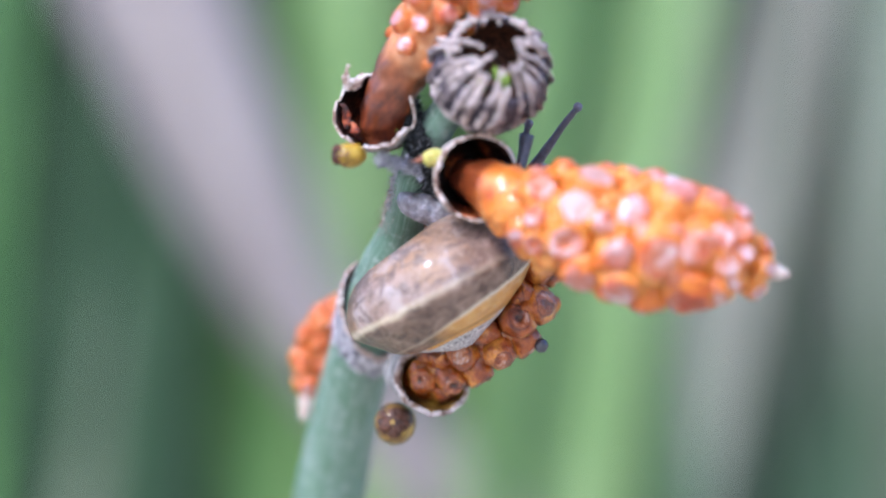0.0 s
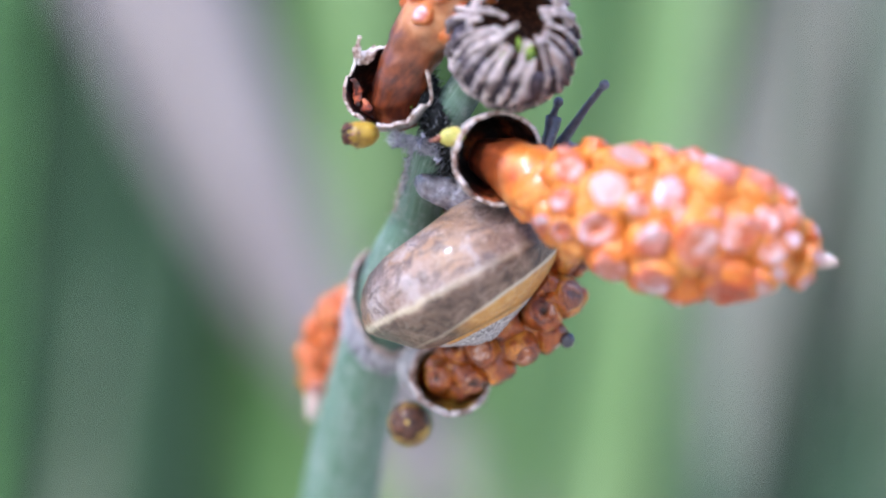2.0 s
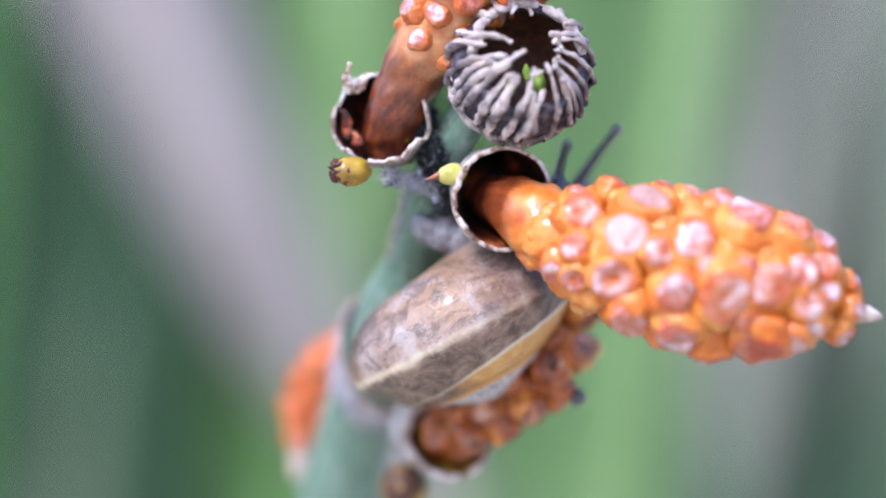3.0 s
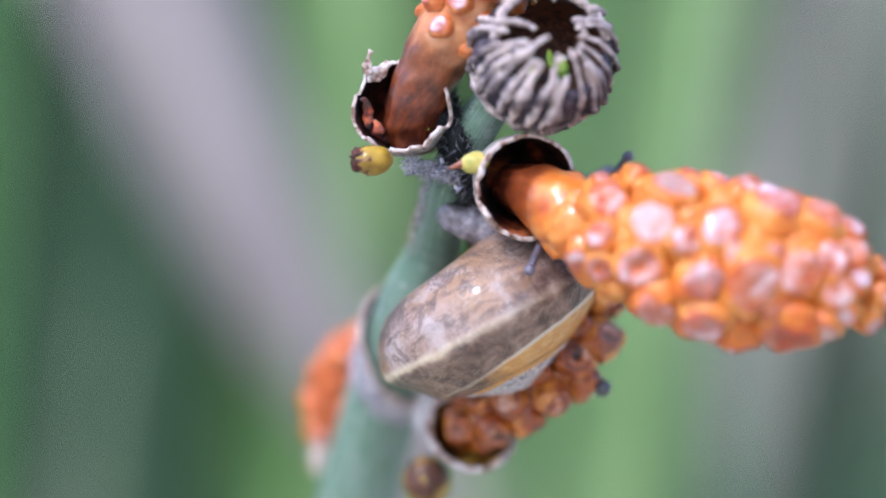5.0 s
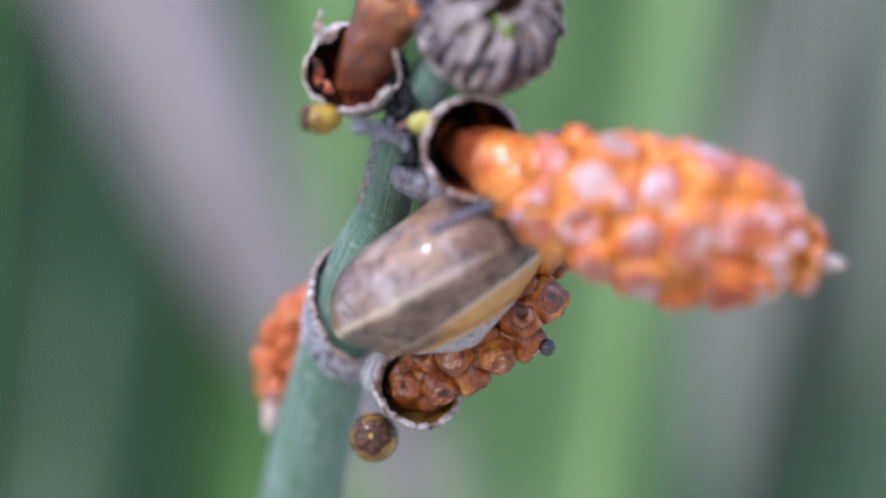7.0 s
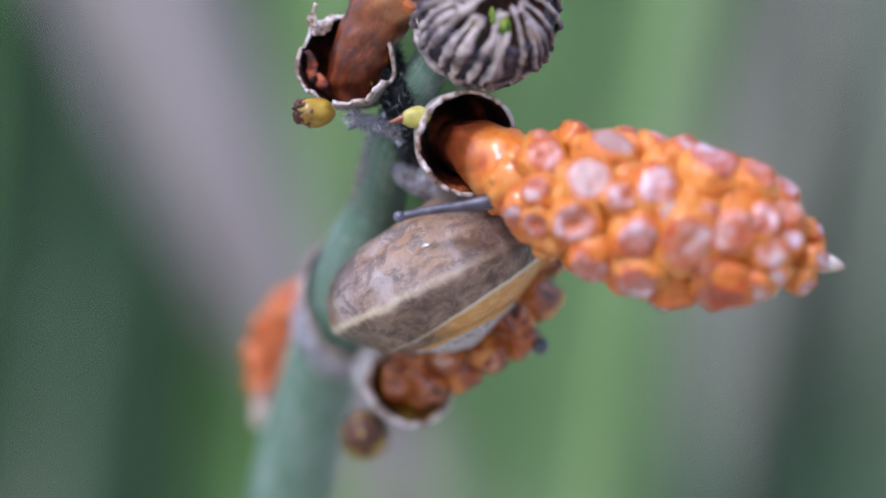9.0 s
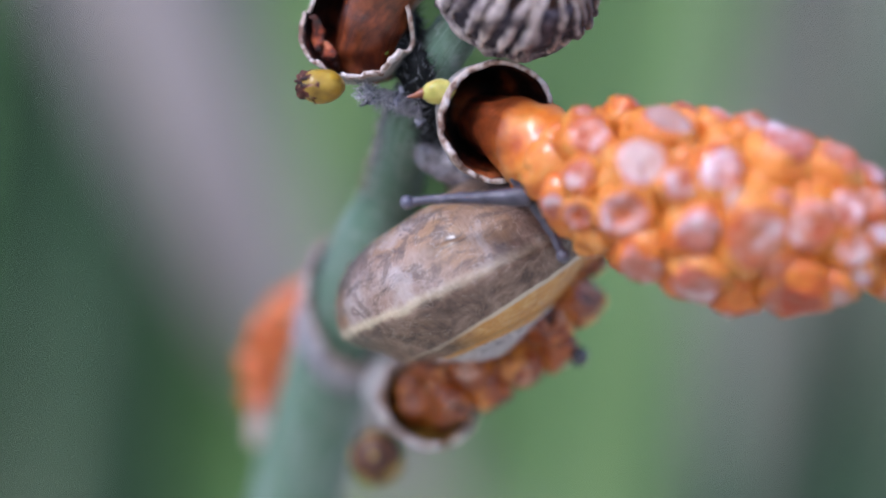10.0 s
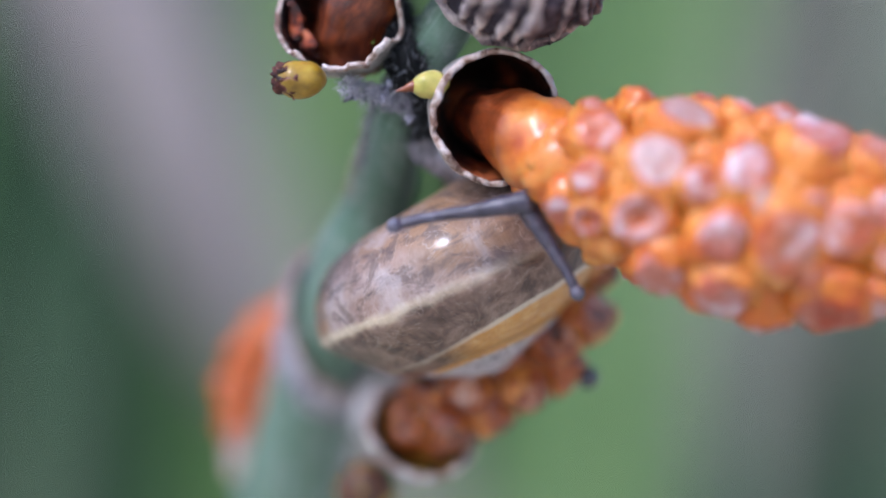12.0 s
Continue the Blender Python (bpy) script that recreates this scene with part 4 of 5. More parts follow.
def build_plant():
    # lower joint to the upper joint, then the short piece that bears the round head
    line = curve([(-40, 60, -600, 5.0), (-38, 62, -420, 4.8), (-30.5, 60, -200, 4.7), (-20, 50, -75, 4.5), (-12.4, 37, -36.6, 4.3), (-9.9, 31, -24.3, 4.05), (-7.0, 23.5, -13.1, 3.5),
                  (-4.4, 15.5, -5.1, 2.85), (-2.35, 12.0, -0.6, 2.45), (-0.7, 5.0, 5.6, 2.1), (0.9, 3.0, 9.0, 2.1), (2.5, 1.8, 11.6, 1.9), (4.8, 1.0, 14.4, 1.9)], 10)
    v, f, uv = tube(line, 40, 0.12, 0.5)
    part("stem", v, f, STEM, "ribbed waxy green stem", uvs=uv)

    # ragged dark fuzz round the upper joint
    dark = curve([(-1.3, 3.4, 14.0, 0.3), (-1.2, 2.6, 12.4, 0.9), (-0.9, 2.0, 10.4, 1.35), (-0.2, 1.7, 8.6, 1.5), (0.6, 2.6, 6.6, 1.2), (1.0, 3.6, 4.8, 0.9), (1.3, 4.6, 2.8, 0.5)], 6)

    def joint(rng):
        q = dark[rng.randrange(len(dark))]
        a = rng.uniform(0, 6.28)
        d = Vector((math.cos(a), -abs(math.sin(a)), rng.uniform(-0.4, 0.4)))
        return Vector(q[:3]) + d * float(q[3]) * 0.9, d * 0.6 + Vector((0.4 * rng.uniform(-1, 1), 0, rng.uniform(-1.0, 1.0)))
    v, f, uv = tube(dark, 28, 0.7, 1.3)
    part("joint_collar", v, f, FUZZ, "black fuzzy scurf in the stem joint")
    hairs("joint_fuzz", joint, 1400, 1.4, 0.055, FUZZ, 31, "fine black and grey hairs")

    def scurf(rng):
        t = rng.random() ** 1.6
        a = rng.uniform(3.75, 5.0)
        c = Vector((-0.9 - 1.1 * t, 5.0 + 4.5 * t, 6.4 - 5.0 * t))
        d = Vector((math.cos(a), math.sin(a), 0.2))
        return c + d * 2.05, d * 0.25 + Vector((rng.uniform(-0.6, 0.6), 0, rng.uniform(-1, 0.6)))
    hairs("pale_scurf", scurf, 1500, 0.8, 0.085, SCURF, 32, "pale lilac-grey scurf on the stem")
    # grey dry bract under the yellow bud
    rng = random.Random(77)
    for k in range(10):
        t = k / 9
        x, z = -0.2 - 4.4 * t + rng.uniform(-0.5, 0.5), 5.9 + 1.3 * t + rng.uniform(-0.7, 0.6)
        y, r = 1.6 - 2.0 * t + rng.uniform(-0.4, 0.4), rng.uniform(0.14, 0.3)
        d = Vector((rng.uniform(-1, 0.8), -0.4, rng.uniform(-0.8, 0.8))).normalized() * rng.uniform(0.6, 1.3)
        v, f, uv = tube(curve([(x, y, z, r * 0.5), (x + d.x * 0.4, y + d.y * 0.4, z + d.z * 0.4, r), (x + d.x, y + d.y, z + d.z, r * 0.15)], 5), 14, 0.9, 2.4, 0.25, k)
        part("bract_flake", v, f, FLAKE, "torn lilac-grey papery flake", uvs=uv)

    def bract(rng):
        t = rng.random()
        return (-0.2 - 4.4 * t + rng.uniform(-0.5, 0.5), 1.4 - 2.0 * t + rng.uniform(-0.3, 0.3), 5.8 + 1.3 * t + rng.uniform(-0.7, 0.6)), (rng.uniform(-1, 1), -0.7, rng.uniform(-1, 0.6))
    hairs("bract_fuzz", bract, 700, 0.8, 0.06, SCURF, 36, "lilac-grey fuzz of the dry bract")

    def pale(rng):
        a = rng.uniform(2.6, 5.2)
        t = rng.uniform(0, 1)
        return Vector((-0.7 - 1.4 * t, 5.0 + 5.8 * t, 5.9 - 5.5 * t)) + Vector((math.cos(a), math.sin(a) * 0.8, 0)) * (2.1 + 0.25 * t), (-0.22, 0.62, -0.75 + rng.uniform(-0.1, 0.1))
    hairs("joint_fibre", pale, 260, 3.2, 0.06, HUSKRIM, 35, "fine pale fibres lying on the stem")
    # left husk with the brown-based spike that climbs out of the top
    husk((-3.6, 6.8, 10.8), (-5.0, 0.2, 12.0), (-0.20, -0.93, 0.34), 1.5, 4.5, "dry husk cup with torn pale rim and brown lining", 1.0, 1.3, thick=0.34)
    for k, (a, b, wide, mat, label) in enumerate((((-8.5, 1.2, 12.9), (-8.0, 1.7, 10.2), 0.55, LINING, "torn orange-red shred of the husk's lining"), ((-7.4, 1.3, 10.9), (-6.6, 1.8, 9.0), 0.6, LINING, "torn orange-red shred of the husk's lining"),
                                                  ((-1.5, 0.6, 13.8), (-1.9, 1.2, 10.6), 0.75, LINING, "torn orange-red shred of the husk's lining"), ((-8.0, 0.4, 14.3), (-6.1, 0.5, 16.0), 0.7, HUSKRIM, "white torn inner lip of the husk"),
                                                  ((-2.9, 0.2, 11.2), (-2.6, 0.4, 9.9), 0.3, MOSS, "bright green speck in the husk"))):
        mid = [(p + q) / 2 + 0.15 * (-1) ** k for p, q in zip(a, b)]
        v, f, uv = tube(curve([(*a, wide * 0.3), (*mid, wide), (*b, wide * 0.4)], 6), 14, 0.4, 1.9, 0.3, k + 2.0)
        part("husk_shred", v, f, mat, label, uvs=uv)
    spike([(-4.2, 4.0, 9.0, 2.2), (-3.9, 1.5, 12.2, 2.6), (-1.8, 0.0, 16.7, 2.9), (0.4, -1.0, 20.0, 3.7), (3.1, -2.0, 24.4, 4.8), (8.5, -3.0, 28.1, 5.4), (13.8, -3.0, 32.3, 5.2), (18.3, -3.0, 36.6, 4.0), (20.7, -3.0, 39.9, 1.2)],
          "tan", 1.75, 0.25, "tan-orange spike with ring-scarred knobs on a shiny brown base", 3, brown=0.30, loose=1.25)
    v, f, uv = tube(curve([(-8.0, -0.2, 14.9, 0.5), (-8.0, -0.6, 16.0, 0.34), (-7.7, -0.9, 17.0, 0.1)], 5), 10, 0.3, 1.5, 0.4)
    part("husk_spur", v, f, HUSKRIM, "thin pale spur of the torn husk")
    # right husk and the large spike that points out of it
    husk((4.2, 5.5, 6.2), (6.0, -2.6, 4.8), (0.34, -0.92, -0.10), 1.8, 4.7, "dry husk cup with thick pale rim and black-brown lining", 9.0, 0.8)
    spike([(4.8, 2.5, 4.9, 2.0), (5.6, 0.4, 4.6, 2.3), (7.4, -2.2, 3.8, 2.9), (9.8, -4.2, 2.3, 3.85), (12.4, -5.6, 0.95, 4.9), (15.7, -7.0, -0.05, 5.7), (21.5, -8.0, -1.6, 6.35), (27.4, -8.5, -2.55, 6.05), (32.2, -9.0, -4.0, 4.65), (34.6, -9.0, -4.95, 2.95), (36.0, -9.0, -5.2, 0.9)],
          "fresh", 2.3, 0.2, "plump bright orange spike covered in pink-scarred knobs", 5, pale_tip=1.5, brown=0.225, front=FRONT)
    # lower husk, dried spike and the spike behind the stem
    husk((-2.6, 20.0, -16.9), (1.2, 13.5, -17.7), (0.22, -0.86, 0.46), 1.8, 4.3, "dry husk cup with thin white rim and olive-brown lining", 4.0, 0.6, thick=0.6, lining=OLIVE)
    spike([(-0.8, 17.5, -17.6, 1.8), (0.9, 14.6, -17.2, 2.6), (4.4, 12.0, -15.2, 3.1), (8.2, 10.6, -12.9, 3.2), (11.2, 10.6, -10.0, 3.1), (12.5, 10.8, -6.7, 2.6), (12.9, 11.0, -4.4, 1.3)],
          "dry", 1.85, 0.14, "dried orange-brown spike with pitted knobs", 7, pale_tip=False)
    v, f, s = lathe([(0.05, -0.85, 0), (0.55, -0.65, 0), (0.85, 0, 0), (0.6, 0.62, 0), (0.1, 0.85, 0)], 16)
    ob = part("bead", v, f, DROP, "small dark glossy bead on the dried spike")
    ob.matrix_local = Matrix.Translation(OFFSET + Vector((13.2, 9.0, -13.6)) * MM)
    spike([(-8.3, 29.0, -9.7, 2.1), (-10.7, 32, -11.3, 3.0), (-12.8, 33, -14.6, 3.2), (-13.4, 33, -18.0, 2.8), (-13.7, 33, -19.6, 2.4), (-13.9, 33, -20.4, 2.0)],
          "red", 1.6, 0.12, "small red-orange spike behind the stem, with pale tip", 8, pale_tip=1.9)
    # grey sheath collar of the lower joint, its rim set with white teeth
    axis = Vector((0.22, -0.69, 0.69)).normalized()
    left = (Vector((-1, 0, 0)) + axis * axis.x).normalized()
    fore = left.cross(axis)
    if fore.y > 0:
        fore = -fore

    def sleeve(a, along, off):
        """A point of the sheath: a turned from the stem's left to its near side, some way along the stem, off its skin."""
        z = -9 + along * 0.69
        x, y, r = [float(np.interp(z, line[:, 2], line[:, k])) for k in (0, 1, 3)]
        return Vector((x, y, z)) + (left * math.cos(a) + fore * math.sin(a)) * (r + off)

    def edges(a):
        rag = noise.noise(Vector((math.cos(a) * 4, math.sin(a) * 4, 2)))
        return -7.4 + 2 * math.cos(a + 0.3) + 0.7 * rag, -1.3 + 4.2 * math.cos(a + 0.8) + 0.5 * rag
    verts, faces, uvs = [], [], []
    seg, rows = 72, 9
    for layer in range(2):
        for i in range(rows + 1):
            t = i / rows
            for k in range(seg):
                a = 2 * math.pi * k / seg
                low, top = edges(a)
                off = 0.25 + 0.55 * math.sin(t * 2.4) + (0.25 + 0.2 * math.cos(a)) * t ** 3 + 0.22 * noise.noise(Vector((math.cos(a) * 3, math.sin(a) * 3, t * 3))) - (0.3 if layer else 0)
                verts.append(tuple(sleeve(a, low + (max(top, low + 2.5) - low) * t, off)))
                uvs.append((t, k / seg))
    n = (rows + 1) * seg
    for layer in range(2):
        for i in range(rows):
            for k in range(seg):
                a, j = layer * n + i * seg, (k + 1) % seg
                faces.append((a + k, a + j, a + seg + j, a + seg + k))
    for k in range(seg):
        j = (k + 1) % seg
        faces.append((rows * seg + k, rows * seg + j, n + rows * seg + j, n + rows * seg + k))
    ob = part("sheath_collar", verts, faces, COLLAR, "grey fuzzy sheath collar with a white toothed rim", uvs=uvs)
    tv, tf, ts = lathe([(0.05, -0.5, 0), (0.4, -0.2, 0), (0.42, 0.2, 0), (0.08, 0.6, 0)], 8, 0.3, 3)
    tooth = bpy.data.meshes.new("tooth")
    tooth.from_pydata([tuple(q * MM for q in p) for p in tv], [], tf)
    tooth.materials.append(HUSKRIM)
    rng = random.Random(9)
    for k in range(46):
        a = 2 * math.pi * k / 46
        low, top = edges(a)
        o = new("tooth", tooth)
        o.parent = ob
        q = sleeve(a, max(top, low + 2.5), 0.7 + 0.2 * math.cos(a))
        d = (sleeve(a + 0.07, max(edges(a + 0.07)[1], low + 2.5), 0.7 + 0.2 * math.cos(a)) - q).normalized()
        o.matrix_local = aim(q, d, a) @ Matrix.Diagonal((rng.uniform(0.55, 1.0), rng.uniform(0.55, 1.1), rng.uniform(0.7, 1.3), 1))

    def bristle(rng):
        a = rng.uniform(-1.2, 3.4)
        low, top = edges(a)
        q = sleeve(a, rng.uniform(low, max(top, low + 2.5)), 0.45)
        return q, (left * math.cos(a) + fore * math.sin(a)) * 0.5 + axis * rng.uniform(-0.6, 1)
    hairs("sheath_fuzz", bristle, 500, 0.6, 0.05, COLLAR, 33, "short grey fuzz on the sheath")
    # buds
    bud((-7.5, -2.6, 7.2), (-1, -0.35, -0.05), 3.4, 1.3, "small yellow bud with a torn brown crown", star=True)
    bud((1.4, -3.0, 6.9), (-1, -0.3, -0.15), 2.6, 0.95, "small pointed yellow-green bud", crown=False, skin=LIME)
    v, f, uv = tube(curve([(0.6, -3.2, 6.8, 0.5), (-0.2, -3.4, 6.6, 0.3), (-1.0, -3.5, 6.4, 0.08)], 4), 8, 0.15, 1.5)
    part("bud_point", v, f, BROWN, "withered brown point of the bud")
    bud((-3.2, 16.0, -22.7), (-0.1, -0.95, 0.15), 4.4, 2.4, "round olive-yellow bud with a dark brown star of scales", star=True, spread=0.72, skin=OLIVE, scales=PIT)
    seed_head((7.4, -3.5, 16.0), 6.4, (0.2, -0.92, 0.34))


# ---------- the snail ----------
snail = new("snail")
tagged(snail, "small snail with a flat keeled brown-banded shell clinging to the stem", "snail")
TURN = 1.45


def shell_mesh():
    """A keeled spiral shell: one section, grown and turned about the axis; its apex at the origin, pointing to +z."""
    wide = [(0.483, -0.207, 0.0), (0.53, -0.222, 0.08), (0.58, -0.24, 0.15), (0.625, -0.258, 0.21), (0.664, -0.276, 0.26), (0.686, -0.291, 0.285), (0.70, -0.30, 0.30), (0.725, -0.322, 0.315),
            (0.82, -0.42, 0.35), (0.95, -0.55, 0.395)]
    narrow = [(0.483, -0.207, 0.0), (0.58, -0.26, 0.08), (0.68, -0.315, 0.15), (0.77, -0.385, 0.21), (0.842, -0.45, 0.26), (0.88, -0.492, 0.285), (0.90, -0.515, 0.30), (0.915, -0.53, 0.315),
              (0.955, -0.56, 0.35), (0.987, -0.597, 0.395)]
    under = [(1.0, -0.615, 0.415), (0.997, -0.66, 0.435), (0.978, -0.76, 0.47), (0.935, -0.87, 0.51), (0.855, -0.98, 0.56), (0.735, -1.07, 0.615),
             (0.57, -1.13, 0.67), (0.40, -1.14, 0.73), (0.25, -1.07, 0.79), (0.16, -0.9, 0.85), (0.24, -0.6, 0.92), (0.44, -0.36, 0.99)]
    per, turns, R = 64, 5.4, 13.0
    steps = int(per * turns)
    verts, faces, uvs = [], [], []
    for i in range(steps + 1):
        back = (steps - i) / per
        g = TURN ** (-back)
        a = 2 * math.pi * back
        share = min(1.0, max(0.0, (back - 0.1) / 0.35))
        sect = [tuple(p + (q - p) * share for p, q in zip(n, w)) for n, w in zip(narrow, wide)] + under
        for r, z, v in sect:
            rr = r * R * g * (1 + 0.006 * math.sin(i * 1.7) * g)
            low = max(0.0, -0.453 - z) if v > 0.3 else 0.0
            slide = 0.9 * min(1.0, low / 0.22) * min(1.0, max(0.0, 1.4 - back))
            verts.append((rr * math.cos(a), rr * math.sin(a) - slide, (z - 0.1 * low) * R * g))
            uvs.append((1 - back / 5.4, v))
    m = len(sect)
    for i in range(steps):
        for k in range(m):
            j = (k + 1) % m
            faces.append((i * m + k, i * m + j, (i + 1) * m + j, (i + 1) * m + k))
    # the mouth is closed a little way in
    verts.append((0.62 * R, 0.8, -0.75 * R))
    uvs.append((1, 0.9))
    c, last = len(verts) - 1, steps * m
    faces += [(c, last + k, last + (k + 1) % m) for k in range(m)]
    return verts, faces, uvs


# apex direction and turn of the shell at rest, and its middle in the plant's millimetres
APEX = Vector((0.44, 0.02, -0.90)).normalized()
MOUTH = Vector((0.75, 0.66, 0.1))
MIDDLE = Vector((3.2, 6.7, -9.75))


def build_snail():
    v, f, uv = shell_mesh()
    ob = make("shell", v, f, SHELL, snail, "brown mottled shell with pale keel, ochre and white inner whorls", uvs=uv)
    ahead = (MOUTH - APEX * MOUTH.dot(APEX)).normalized()
    turned = Matrix((ahead, APEX.cross(ahead), APEX)).transposed().to_4x4()
    ob.matrix_local = turned @ Matrix.Translation((0, 0, 4.6 * MM))
    # foot and neck on the stem, under the husk
    foot = curve([(-5.4, -1.2, 12.6, 0.6), (-4.4, -2.0, 12.2, 1.35), (-2.4, -2.4, 11.3, 1.6), (0.0, -2.0, 10.5, 2.0), (2.8, -1.0, 10.6, 1.9), (6.0, 1.5, 12.0, 1.9), (9.5, 2.6, 14.6, 1.7), (11.0, 2.6, 16.0, 1.2)], 8)
    fv, ff, fu = tube(foot, 24, 0.4, 0.7, 0.8)
    make("foot", fv, ff, SKIN, snail, "wet grey wrinkled foot", uvs=fu)
    neck = curve([(1.6, -1.0, 10.8, 1.3), (3.4, -3.4, 9.9, 1.2), (4.8, -5.2, 9.3, 1.0), (5.8, -6.4, 9.0, 0.6)], 8)
    fv, ff, fu = tube(neck, 20, 0.3, 0.9)
    head = make("head", fv, ff, DARKSKIN, snail, "dark grey head under the husk", uvs=fu)
    lip = curve([(-1.4, -0.6, 8.4, 0.4), (0.2, -1.6, 8.8, 0.55), (1.8, -2.6, 8.8, 0.55), (3.6, -3.5, 8.2, 0.4)], 6)
    fv, ff, fu = tube(lip, 14, 0.25, 1.2, 0.6)
    lip = make("mantle_lip", fv, ff, LIP, snail, "cream rim of the mantle")
    out = []
    for name, length in (("eye_stalk", 10.0), ("eye_stalk", 6.5), ("eye_stalk", 9.2), ("eye_stalk", 7.0)):
        rows = curve([(0, 0, 0, 0.85), (0.1, 0, length * 0.3, 0.58), (0, 0.1, length * 0.7, 0.40), (0, 0, length * 0.97, 0.34)], 6)
        fv, ff, fu = tube(rows, 14, 0.08, 2.0)
        s = make(name, fv, ff, DARKSKIN, snail, "dark grey eye stalk with a round tip", uvs=fu)
        bv, bf, bs = lathe([(0.05, -0.55, 0), (0.38, -0.4, 0), (0.55, 0, 0), (0.4, 0.42, 0), (0.12, 0.56, 0)], 12)
        b = make("eye", [(x, y, z + length) for x, y, z in bv], bf, EYE, s, "lilac-grey eye knob")
        out.append(s)
    return out, head, lip


# rows of t, sideways and upward drift of the shell in mm, and its slow roll in degrees
CRAWL = [(0.0, -0.2, -0.1, 0.0), (1.5, 0.0, 0.0, 0.0), (3.2, 0.1, 0.0, 0.0), (4.8, 0.5, 0.0, 0.2), (6.0, 0.8, 0.0, 0.4), (7.2, 0.9, 0.0, 0.2),
         (8.8, 1.4, -0.2, -0.8), (9.5, 1.6, -0.2, -1.1), (10.5, 1.5, 0.1, -2.2), (11.2, 1.4, 0.35, -2.8), (12.0, 1.3, 0.45, -4.2)]
# each stalk: rows of t, root and tip in the plant's millimetres
STALKS = [
    [(0.0, (13.2, 7, 7.3), (17.2, 6, 12.7)), (1.5, (13.0, 7, 7.3), (16.9, 6, 12.6)), (2.5, (13.2, 7, 7.2), (16.9, 6, 12.0)), (3.2, (13.2, 7, 6.4), (16.5, 6, 10.9)),
     (4.8, (12.0, 8, 3.6), (15.5, 6, 8.4)), (5.0, (12.0, 8, 2.6), (15.5, 6, 7.6)), (5.5, (11.0, 8, 0.4), (14.0, 6, 4.4)), (12.0, (10.5, 9, 0.0), (13.0, 7, 4.0))],
    [(0.0, (11.0, 7, 7.0), (11.8, 6, 10.9)), (1.5, (11.2, 7, 7.3), (12.0, 6, 11.1)), (2.5, (11.0, 7, 6.8), (12.4, 6, 10.1)), (3.2, (11.0, 7, 6.2), (11.7, 6, 9.6)),
     (4.8, (10.6, 8, 2.6), (11.0, 6, 6.4)), (5.5, (10.4, 8, 0.4), (10.8, 6, 4.0)), (12.0, (10.4, 9, 0.0), (10.6, 7, 3.6))],
    [(0.0, (10.5, 0, 5.0), (9.6, -1.0, 0.6)), (2.5, (10.5, 0, 4.8), (9.2, -1.5, 0.2)), (3.2, (9.8, 0, 3.0), (8.0, -3, -1.8)), (4.8, (8.4, 0, 2.4), (6.4, -3.5, -2.6)), (5.5, (8.4, -2.5, 1.6), (5.4, -6.0, -2.3)),
     (6.5, (8.2, -4, 0.6), (3.5, -5.6, -2.2)), (7.2, (7.9, -5, -0.4), (2.4, -5.6, -2.7)), (8.8, (7.0, -5.5, -0.6), (0.3, -5.6, -2.0)), (9.5, (6.9, -5.5, -0.9), (-0.3, -5.6, -1.8)),
     (10.5, (5.6, -6, -1.3), (-1.3, -5.6, -1.4)), (11.5, (5.9, -6, -1.4), (-1.0, -5.9, -2.2)), (12.0, (6.4, -6, -1.4), (-0.9, -6.1, -2.8))],
    [(0.0, (8.6, 1, 3.6), (11.6, 0, -0.6)), (8.8, (8.4, 0.5, 2.6), (11.4, -1.0, -2.0)), (9.5, (8.2, -3, 0.6), (10.9, -5.0, -3.8)), (10.0, (8.1, -4.5, -0.3), (11.0, -5.2, -5.4)),
     (10.5, (7.9, -5.5, -1.0), (11.0, -6.1, -6.3)), (11.5, (7.7, -5.5, -0.9), (11.2, -6.1, -6.7)), (12.0, (7.8, -5.5, -1.2), (11.4, -6.1, -7.2))],
]
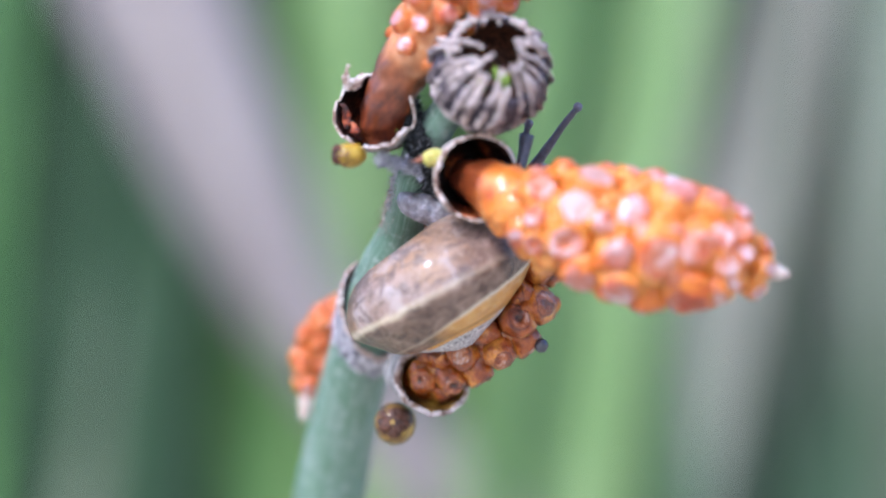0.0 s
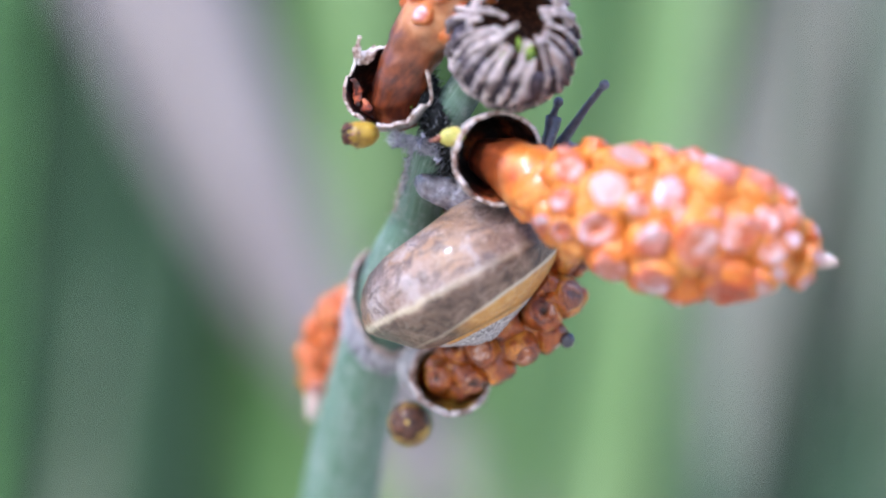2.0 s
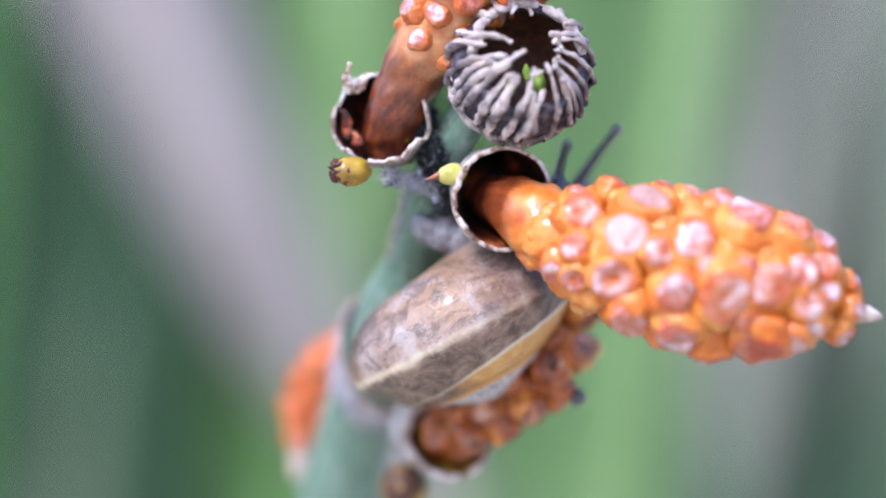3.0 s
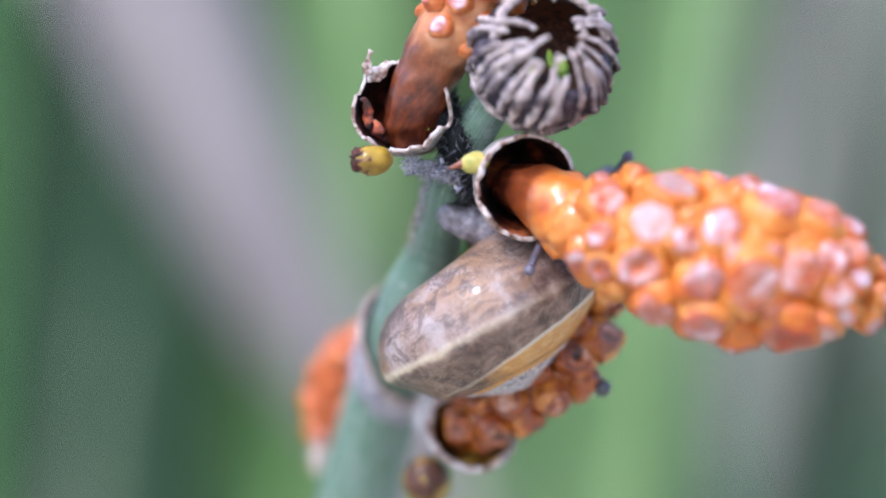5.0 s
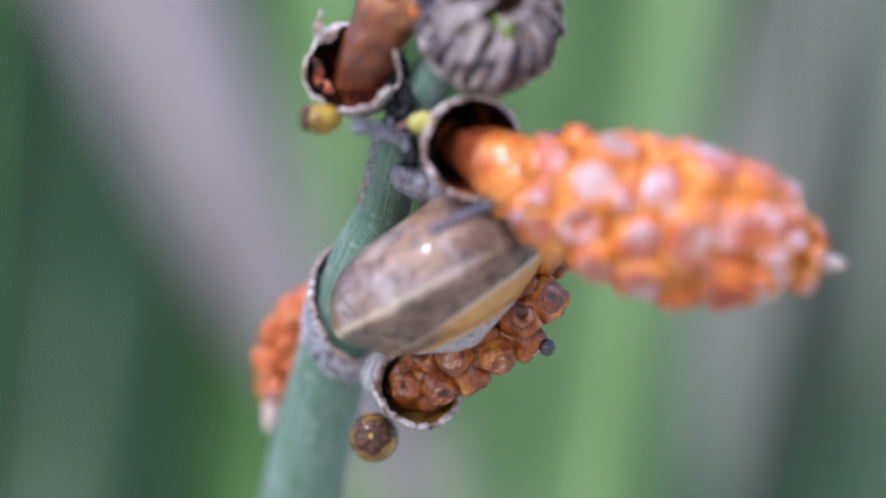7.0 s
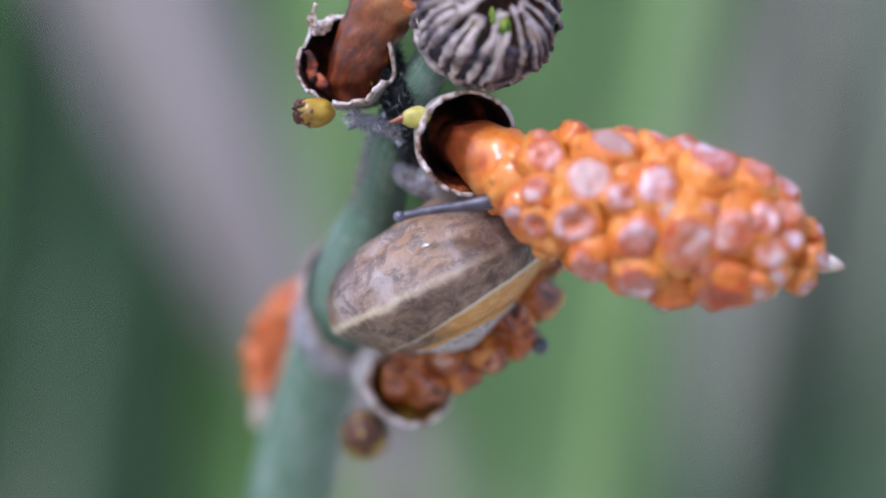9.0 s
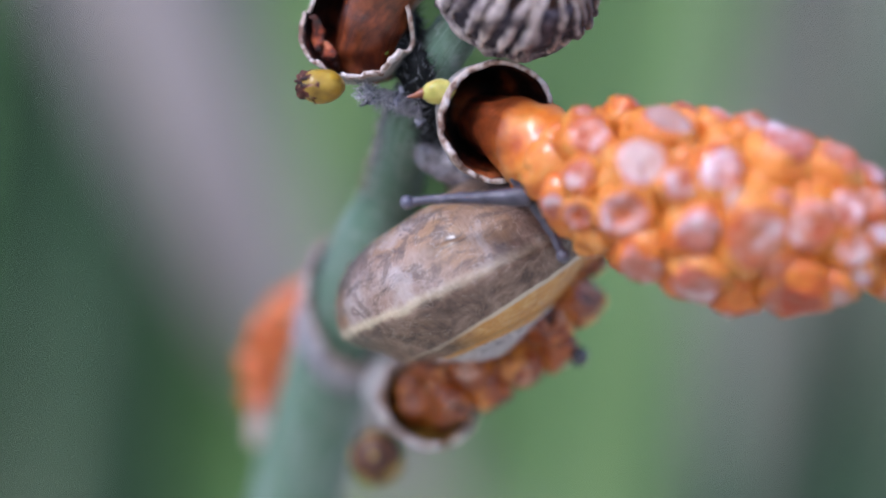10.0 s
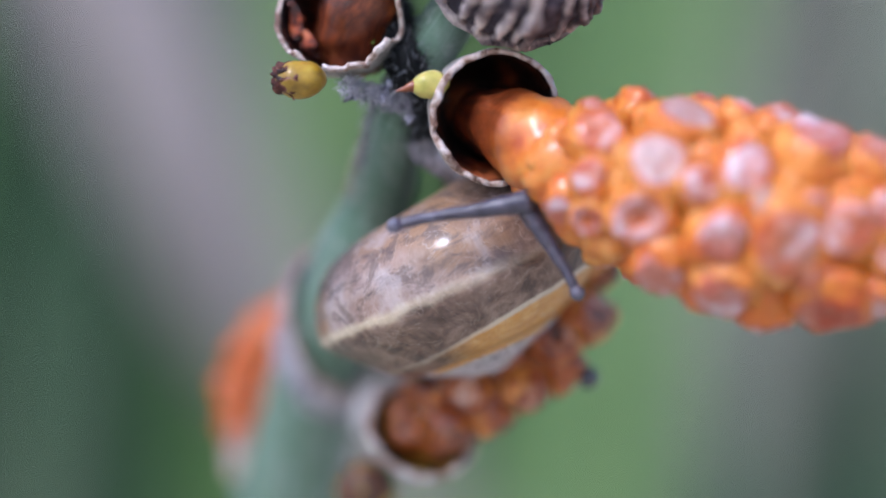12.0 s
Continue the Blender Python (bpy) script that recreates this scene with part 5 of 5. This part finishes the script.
# the head comes forward from behind the husk: rows of t and shift in mm
NOD = [(0.0, (2.0, 5.0, 2.0)), (3.2, (2.0, 4.0, 1.6)), (4.8, (1.2, 2.5, 0.8)), (7.2, (0.2, -1.0, 0.2)), (9.5, (0, -1.6, 0)), (12.0, (0, -1.8, 0))]
REACH = (10.0, 6.5, 9.2, 7.0)
# where the lens is focused: depth beyond the snail's husk in mm
FOCUS = [(0.0, 6), (1.0, 3), (1.5, 2), (2.5, 4), (3.0, -4), (3.2, -7), (4.8, -2), (5.2, 1.5), (5.5, 5), (5.8, 11), (6.2, 17), (6.6, 14), (7.0, 9), (7.2, 8), (8.8, -2), (9.5, -2), (10.0, -2), (10.5, -1.5), (11.0, -2), (12.0, -2.5)]


def between(rows, t):
    """Rows of a time and values, met in straight lines."""
    flat = [[x for c in r[1:] for x in (c if isinstance(c, tuple) else (c,))] for r in rows]
    return [float(np.interp(t, [r[0] for r in rows], [q[k] for q in flat])) for k in range(len(flat[0]))]


def snail_pose(t):
    x, z, roll = between(CRAWL, t)
    return Matrix.Translation((MIDDLE + Vector((x, 0, z))) * MM + Vector((0, 0, HIGH))) @ Matrix.Rotation(radians(-roll), 4, "Y")


def motions():
    walk(lip, [(t, Matrix.Translation(Vector(p) * 0.7 * MM)) for t, p in NOD])
    walk(head, [(t, Matrix.Translation(Vector(p) * MM)) for t, p in NOD])
    walk(focus, [(t, pose(0, y * MM, HIGH)) for t, y in FOCUS])
    times = sorted({r[0] for r in CRAWL} | {r[0] for s in STALKS for r in s})
    walk(snail, [(t, snail_pose(t)) for t in times])
    for ob, rows, reach in zip(stalks, STALKS, REACH):
        poses = []
        for t in times:
            q = between(rows, t)
            root, tip = Vector(q[:3]), Vector(q[3:])
            here = Matrix.Translation((0, 0, HIGH)) @ aim(tip - (tip - root).normalized() * reach, tip - root)
            poses.append((t, snail_pose(t).inverted() @ here))
        walk(ob, poses)


background()
build_plant()
stalks, head, lip = build_snail()
focus = new("focus_point")
cam.data.dof.focus_object = focus
motions()
